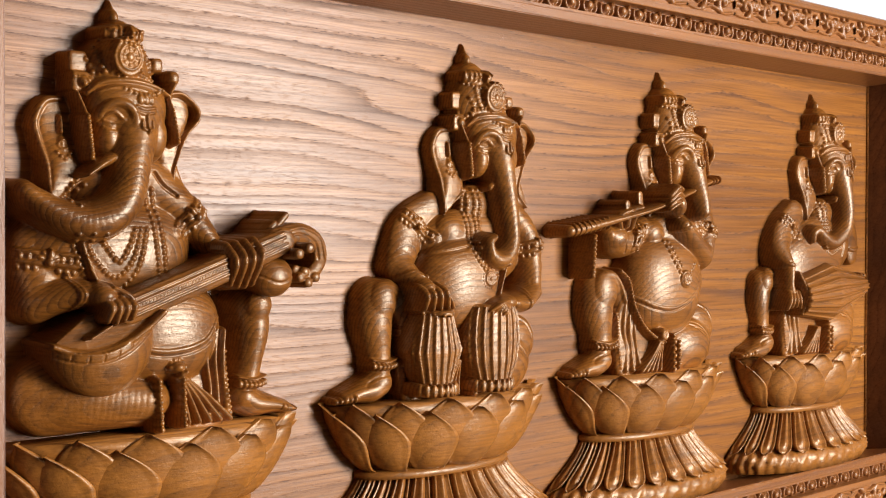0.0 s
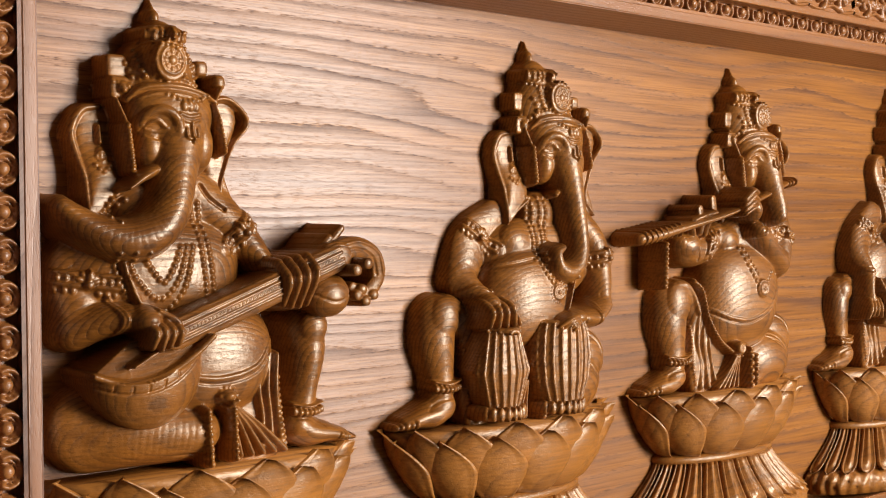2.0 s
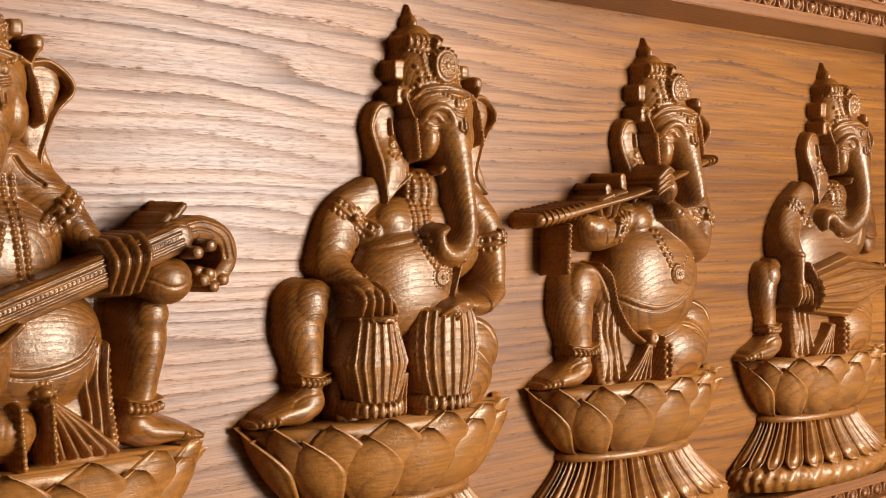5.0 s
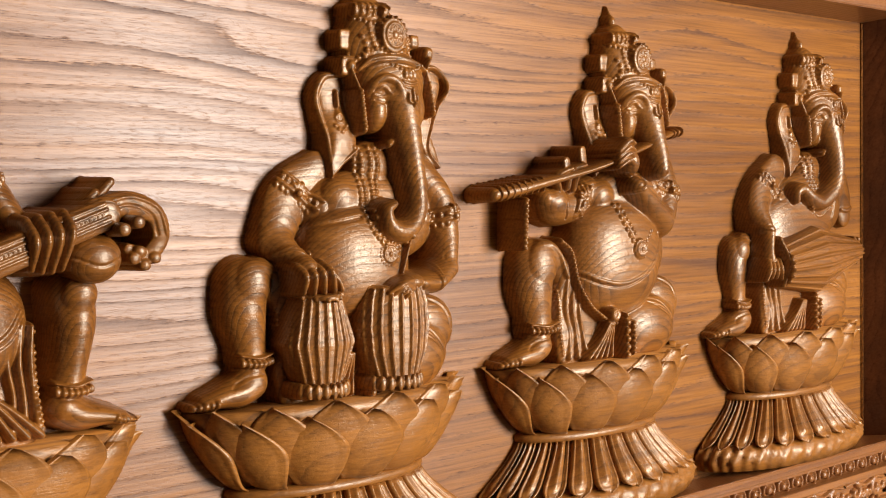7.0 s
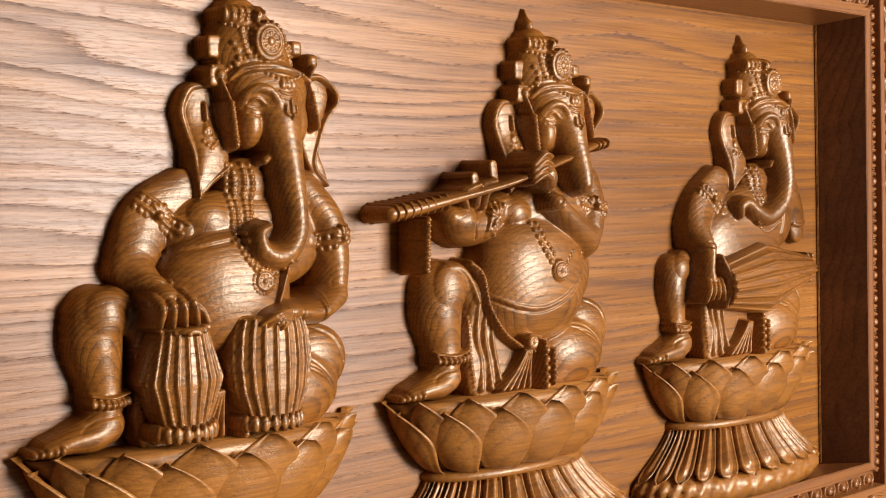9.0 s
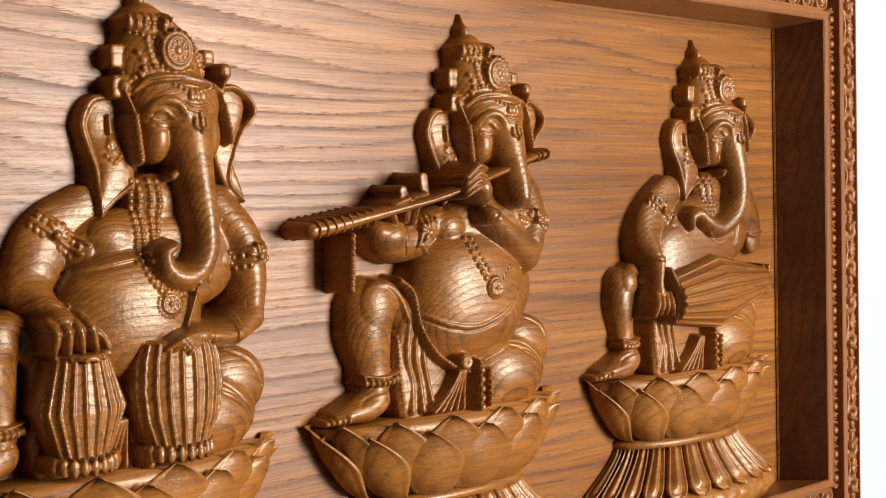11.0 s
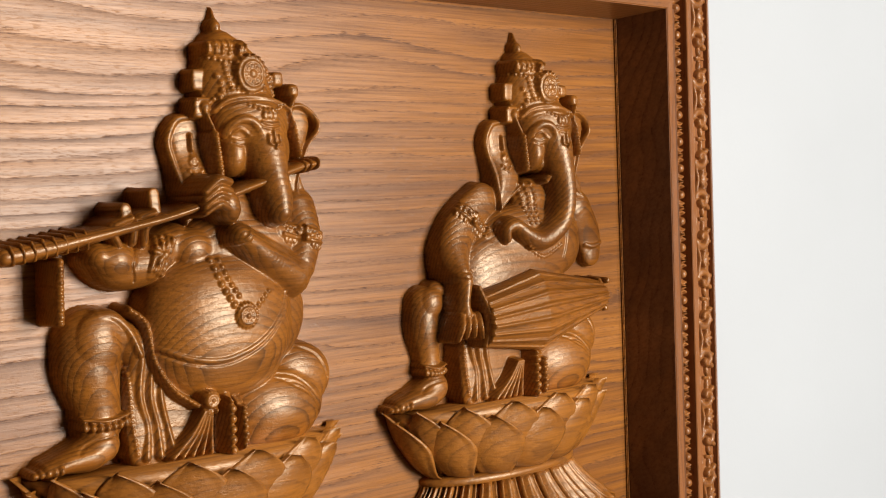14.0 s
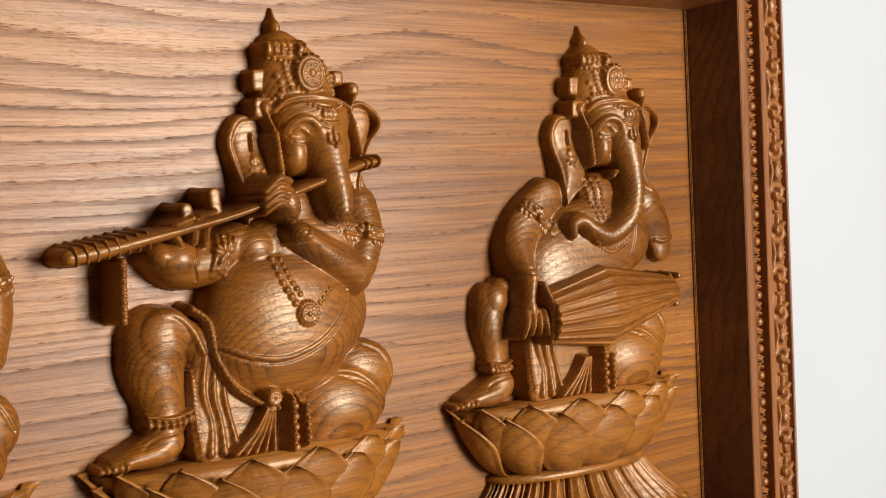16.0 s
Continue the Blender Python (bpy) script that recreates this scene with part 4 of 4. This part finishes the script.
tassel = Relief(-0.15, -0.123, 0.13, 0.205).limb([(-137, 194, 4.6, 46, 36), (-138, 141, 4.6, 44, 36)], k=0, rings=1.0, pitch=6)
carved_thing("flute", FIGURES[2], "carved brown wooden flute with ringed end and hanging tassel", "flute", [("pipe", pipe), ("tassel", tassel), *bands])

# fourth musician: barrel drum across the lap
R = Relief(-0.2, 0.21, -0.012, 0.45)
R.boss(48, 180, 86, 50, 42, 12, power=2.4)
R.boss(75, 225, 50, 30, 30, 12)
R.boss(48, 232, 30, 26, 36, 16)
R.boss(14, 140, 88, 64, 44, 14, power=2.4)
R.limb([(136, 218, 24, 28, 12), (158, 186, 22, 20, 11), (164, 160, 16, 18, 10)], k=5)
lap(R)
near_leg(R, -113, 21, 27)
foot(R, -106, 9, 1, 29)
head(R)
anklet(R, -109, 49, 14, 30)
R.limb([(-24, 230, 24, 25, 14), (-54, 206, 26, 28, 14), (-75, 178, 23, 35, 16), (-80, 150, 15, 51, 22)], k=4)
armlet(R, -52, 209, 24, -40)
bracelet(R, [(-92, 152), (-78, 149), (-62, 152)])
R.cord(mm([(148, 172), (160, 170), (180, 174)]), 0.003, 0.0026)
trunk(R, [(76, 323, 30, 52, 24), (79, 294, 24, 57, 30), (82, 262, 19, 60, 34), (82, 234, 17.5, 62, 36), (74, 208, 16, 63, 38), (58, 192, 15, 62, 40), (38, 184, 13.5, 60, 40), (16, 192, 12, 58, 38), (0, 203, 10.5, 55, 36), (-12, 199, 8.5, 52, 34), (-11, 187, 6.5, 49, 34)],
      tusk=[(61, 257, 4.4, 45, 36), (56, 253, 4.2, 47, 36)])
forehead(R)
for i in range(3):
    R.beads(mm([(24 + i * 9, 250), (28 + i * 8, 226), (32 + i * 8, 204)]), 0.003)
R.beads(mm([(20, 178), (48, 164), (80, 176)]), 0.003)
R.cord(mm([(96, 206), (92, 180), (86, 160)]), 0.002, 0.002)
R.limb([(-77, 146, 12, 52, 28), (-84, 120, 10, 55, 30), (-84, 108, 12, 57, 32)], k=3)
fingers(R, [((-92 + i * 8, 106, 56), (-96 + i * 9, 94, 61), (-101 + i * 12, 80 - abs(i - 1.5) * 3 + 4, 58)) for i in range(4)], 4.8)
statue(R, FIGURES[3], "varnished brown carved seated elephant-headed figure with a barrel drum")

S = Relief(-0.09, 0.2, 0.04, 0.17, 0.001)
ax, az = np.array([-0.064, 0.097]), np.array([0.15, 0.11])
d = (az - ax) / np.linalg.norm(az - ax)
along = (S.X - ax[0]) * d[0] + (S.Z - ax[1]) * d[1]
across = -(S.X - ax[0]) * d[1] + (S.Z - ax[1]) * d[0]
length = float(np.linalg.norm(az - ax))
W = np.interp(along, [0, 0.09, 0.092, length], [0.031, 0.049, 0.049, 0.02], left=0, right=0)
u = np.clip(across / np.maximum(W, 1e-4), -1, 1)
lace = np.abs(((np.arcsin(u) * 10 / np.pi) % 1.0) - 0.5) * 2
S.H = np.where(np.abs(across) < W, 0.073 - 0.032 * (1 - np.sqrt(1 - u * u))  - 0.16 * np.clip(along - 0.09, 0, 1) + 0.003 * np.sqrt(np.clip(1 - (lace / 0.4) ** 2, 0, 1)), 0)
hoop = Relief(-0.09, -0.04, 0.05, 0.14, 0.001).tube([(-0.067, 0.136, 0.0035, 0.056), (-0.062, 0.103, 0.0035, 0.068), (-0.062, 0.07, 0.0035, 0.058)])
far_hoop = Relief(0.13, 0.17, 0.09, 0.15, 0.001).tube([(0.148, 0.13, 0.003, 0.04), (0.151, 0.11, 0.003, 0.049), (0.148, 0.09, 0.003, 0.04)])
knobs = [("knob", Relief(x - 0.008, x + 0.008, z - 0.008, z + 0.008, 0.001).ball(x, z, 0.005, 0.005, 0.034, 0.004)) for x, z in ((0.172, 0.126), (0.164, 0.108), (0.166, 0.092))]
carved_thing("barrel_drum", FIGURES[3], "carved brown wooden barrel drum with lengthwise lacing", "drum", [("shell", S), ("hoop", hoop), ("hoop", far_hoop), *knobs], forward=0.0008)


# ---- lotus pedestals ----
def bowl(phi, v):
    """The pedestal's cup: v 0 at its foot to 1 at its rim."""
    s = v ** 0.62
    a, b, z = 0.108 + 0.06 * s, 0.044 + 0.028 * s, -0.078 + 0.08 * v
    return np.array([a * math.sin(phi), -b * math.cos(phi), z])


def patch(name, f, nu, nv, material, parent, thick=0.004, label=""):
    """A curved tongue f(u, v) with a turned-in edge."""
    us, vs = np.linspace(-1, 1, nu), np.linspace(0, 1, nv)
    verts = [f(u, v) for v in vs for u in us]
    faces = [(j * nu + i, j * nu + i + 1, (j + 1) * nu + i + 1, (j + 1) * nu + i) for j in range(nv - 1) for i in range(nu - 1)]
    edge = [i for i in range(nu)] + [j * nu + nu - 1 for j in range(1, nv)] + [(nv - 1) * nu + i for i in range(nu - 2, -1, -1)] + [j * nu for j in range(nv - 2, 0, -1)]
    n0 = len(verts)
    for i in edge:
        p = np.array(verts[i])
        verts.append(p + np.array([-p[0] * 0.03, thick, 0]))
    for k in range(len(edge)):
        k2 = (k + 1) % len(edge)
        faces.append((edge[k2], edge[k], n0 + k, n0 + k2))
    return mesh_ob(name, verts, faces, material, parent, label)


def petal_form(phi0, half, low, high, proud):
    """A pointed petal lying on the cup, its one edge lifted over its neighbour."""
    def f(u, v):
        if v < 0.5:
            width = half * (0.62 + 0.38 * math.sin(v / 0.5 * math.pi / 2))
        else:
            k = (v - 0.5) / 0.5
            width = half * (1 - k ** 1.55)
        phi = phi0 + u * max(width, 0.003)
        p = bowl(np.clip(phi, -1.57, 1.57), low + (high - low) * v)
        out = np.array([math.sin(phi) * 0.8, -math.cos(phi), 0])
        lip = 0.0016 if abs(u) > 0.8 else 0.0
        swell = proud + 0.007 * (1 - u * u) * math.sin(math.pi * min(1, 0.25 + v * 0.75)) + 0.005 * v * v + 0.006 * u + lip
        return p + out * swell
    return f


def skirt_form(phi0, half):
    def f(u, v):
        # v 0 at the waist, 1 at the rounded tip
        width = half * (0.8 + 0.2 * v) * (1.0 if v < 0.72 else math.sqrt(max(0.0, 1 - ((v - 0.72) / 0.28) ** 2)))
        phi = phi0 + u * max(width, 0.004)
        a, b = 0.114 + 0.066 * v ** 1.3, 0.046 + 0.03 * v ** 1.3
        k = abs(u)
        inner = v < 0.82
        ridge = 0.006 * math.exp(-((k - 0.82) / 0.14) ** 2) + (0.006 * math.exp(-((k - 0.0) / 0.4) ** 2) if inner else 0) - (0.002 if 0.5 < k < 0.7 else 0)
        p = np.array([a * math.sin(phi), -b * math.cos(phi), -0.088 - 0.058 * v])
        return p + np.array([math.sin(phi) * 0.8, -math.cos(phi), 0]) * (0.002 + ridge + 0.004 * v)
    return f


def turned(name, rows, material, parent, n=48, wave=None, label=""):
    """Half-turned solid: rows of (half-width, depth, z)."""
    verts, faces = [], []
    for r, (a, b, z) in enumerate(rows):
        for i in range(n + 1):
            phi = -math.pi / 2 + math.pi * i / n
            k = wave(phi, r) if wave else 0.0
            verts.append(((a + k) * math.sin(phi), -(b + k) * math.cos(phi) - 0.0005, z))
    for r in range(len(rows) - 1):
        for i in range(n):
            faces.append((r * (n + 1) + i, r * (n + 1) + i + 1, (r + 1) * (n + 1) + i + 1, (r + 1) * (n + 1) + i))
    faces.append(tuple(range(n, -1, -1)))
    faces.append(tuple((len(rows) - 1) * (n + 1) + i for i in range(n + 1)))
    return mesh_ob(name, verts, faces, material, parent, label)


lotus = new("lotus_pedestal")
tagged(lotus, "brown carved wooden lotus pedestal with overlapping pointed petals", "pedestal", group="lotus pedestals under the figures")
turned("cup", [(*((lambda p: (p[0], -p[1]))((bowl(math.pi / 2, v)[0] - 0.004, bowl(0, v)[1] + 0.004))), bowl(0, v)[2]) for v in np.linspace(0, 0.99, 9)], LOTUS_WOOD, lotus)
for k in range(8):
    patch("petal", petal_form((k - 3.5) * 0.42, 0.24, 0.3, 1.05, -0.001), 13, 20, LOTUS_WOOD, lotus)
for k in range(7):
    patch("petal", petal_form((k - 3) * 0.44 + 0.03, 0.265, 0.0, 0.9, 0.005), 17, 24, LOTUS_WOOD, lotus)
turned("waist_band", [(0.108, 0.044, -0.077), (0.119, 0.053, -0.079), (0.12, 0.054, -0.083), (0.119, 0.053, -0.087), (0.112, 0.046, -0.089)], LOTUS_WOOD, lotus)
turned("skirt", [(0.112 + 0.064 * v ** 1.3, 0.044 + 0.03 * v ** 1.3, -0.088 - 0.06 * v) for v in np.linspace(0, 1, 8)], LOTUS_WOOD, lotus)
for k in range(13):
    patch("tongue", skirt_form((k - 6) * 0.24, 0.116), 17, 14, LOTUS_WOOD, lotus)
turned("foot", [(0.176, 0.07, -0.142), (0.186, 0.078, -0.148), (0.19, 0.082, -0.156), (0.188, 0.08, -0.164), (0.184, 0.076, -0.1765)], LOTUS_WOOD, lotus, 160,
       lambda phi, r: (0.0028 * math.sin(phi * 46 + r * 1.6) + 0.0016 * math.sin(phi * 23 - r * 2.2)) if 0 < r < 4 else 0.0)
lotus.location = (FIGURES[0] + 0.006, 0, 0)
for x in FIGURES[1:]:
    copy_thing(lotus, pose(x, 0, 0))


# ---- carved mouldings of the frame ----
def bead_mesh():
    """A round bead in a raised horseshoe; out is +z here, depth -y."""
    B = Relief(-0.0168, 0.0168, -0.0125, 0.0125, 0.0011)
    B.ball(0, 0.002, 0.0062, 0.0062, 0.0125, 0.0055)
    c = [(0.0125 * math.cos(a), 0.001 + 0.011 * math.sin(a)) for a in np.linspace(math.radians(150), math.radians(390), 14)]
    B.tube([(x, z, 0.0022, 0.0105) for x, z in c], n=3)
    c = [(0.0088 * math.cos(a), 0.002 + 0.0085 * math.sin(a)) for a in np.linspace(math.radians(160), math.radians(380), 12)]
    B.tube([(x, z, 0.0014, 0.0075) for x, z in c], n=3)
    B.ball(-0.0165, 0.0085, 0.003, 0.0045, 0.007, 0.004).ball(0.0165, 0.0085, 0.003, 0.0045, 0.007, 0.004)
    ob = B.mesh("bead", FRAME_WOOD)
    me = ob.data
    bpy.data.objects.remove(ob)
    return me


def scroll_mesh():
    """One length of running leaf scroll."""
    B = Relief(-0.055, 0.055, -0.0185, 0.0185, 0.0012)
    spiral = lambda cx, cz, r, a0, turns, s: [(cx + s * r * (1 - 0.8 * t) * math.cos(a0 + turns * 6.283 * t), cz + r * (1 - 0.8 * t) * math.sin(a0 + turns * 6.283 * t), 0.0062 - 0.003 * t, 0.0145) for t in np.linspace(0, 1, 18)]
    for cx, s in ((-0.028, 1), (0.028, -1)):
        B.tube(spiral(cx, -0.001, 0.0135, -1.2, 0.95, s), n=3)
        B.ball(cx, -0.001, 0.0035, 0.0035, 0.013, 0.004)
        for k in range(4):
            a = 0.5 + k * 0.8
            B.ball(cx + s * 0.016 * math.cos(a), 0.013 * math.sin(a), 0.0085, 0.0045, 0.012 - 0.001 * (k % 2), 0.005, turn=math.degrees(a) * s)
    B.tube([(-0.055, -0.012, 0.003, 0.011), (-0.028, -0.0155, 0.003, 0.012), (0.0, -0.008, 0.003, 0.013), (0.028, -0.0155, 0.003, 0.012), (0.055, -0.012, 0.003, 0.011)], n=8)
    for a in (-60, -30, 0, 30, 60):
        r = math.radians(90 + a)
        B.ball(0.009 * math.cos(r), -0.004 + 0.011 * math.sin(r), 0.0085, 0.0034, 0.0135, 0.005, turn=90 + a)
        B.ball(0.055 if a > 0 else -0.055, 0.004 + a * 0.0001, 0.006, 0.004, 0.011, 0.004)
    ob = B.mesh("leaf_scroll", FRAME_WOOD)
    me = ob.data
    bpy.data.objects.remove(ob)
    return me


BEAD, SCROLL = bead_mesh(), scroll_mesh()
for rail, (a, b, out, m) in zip(rails, SIDES):
    lx, lz = b[0] - a[0], b[1] - a[1]
    n = math.hypot(lx, lz)
    lx, lz = lx / n, lz / n
    turn = math.atan2(out[1], out[0]) - math.pi / 2
    for name, me, dist, depth, pitch, extra in (("bead", BEAD, 0.025, LIP - 0.0145, 0.034, 0.02), ("leaf_scroll", SCROLL, 0.0665, LIP - 0.0135, 0.11, 0.045)):
        count = round((n + 2 * extra) / pitch)
        for i in range(count):
            s = -extra + (n + 2 * extra) * (i + 0.5) / count
            ob = new(name, me)
            ob.parent = rail
            ob.matrix_basis = Matrix.Translation((a[0] + lx * s + out[0] * dist, -depth, a[1] + lz * s + out[1] * dist)) @ Matrix.Rotation(-turn, 4, "Y")
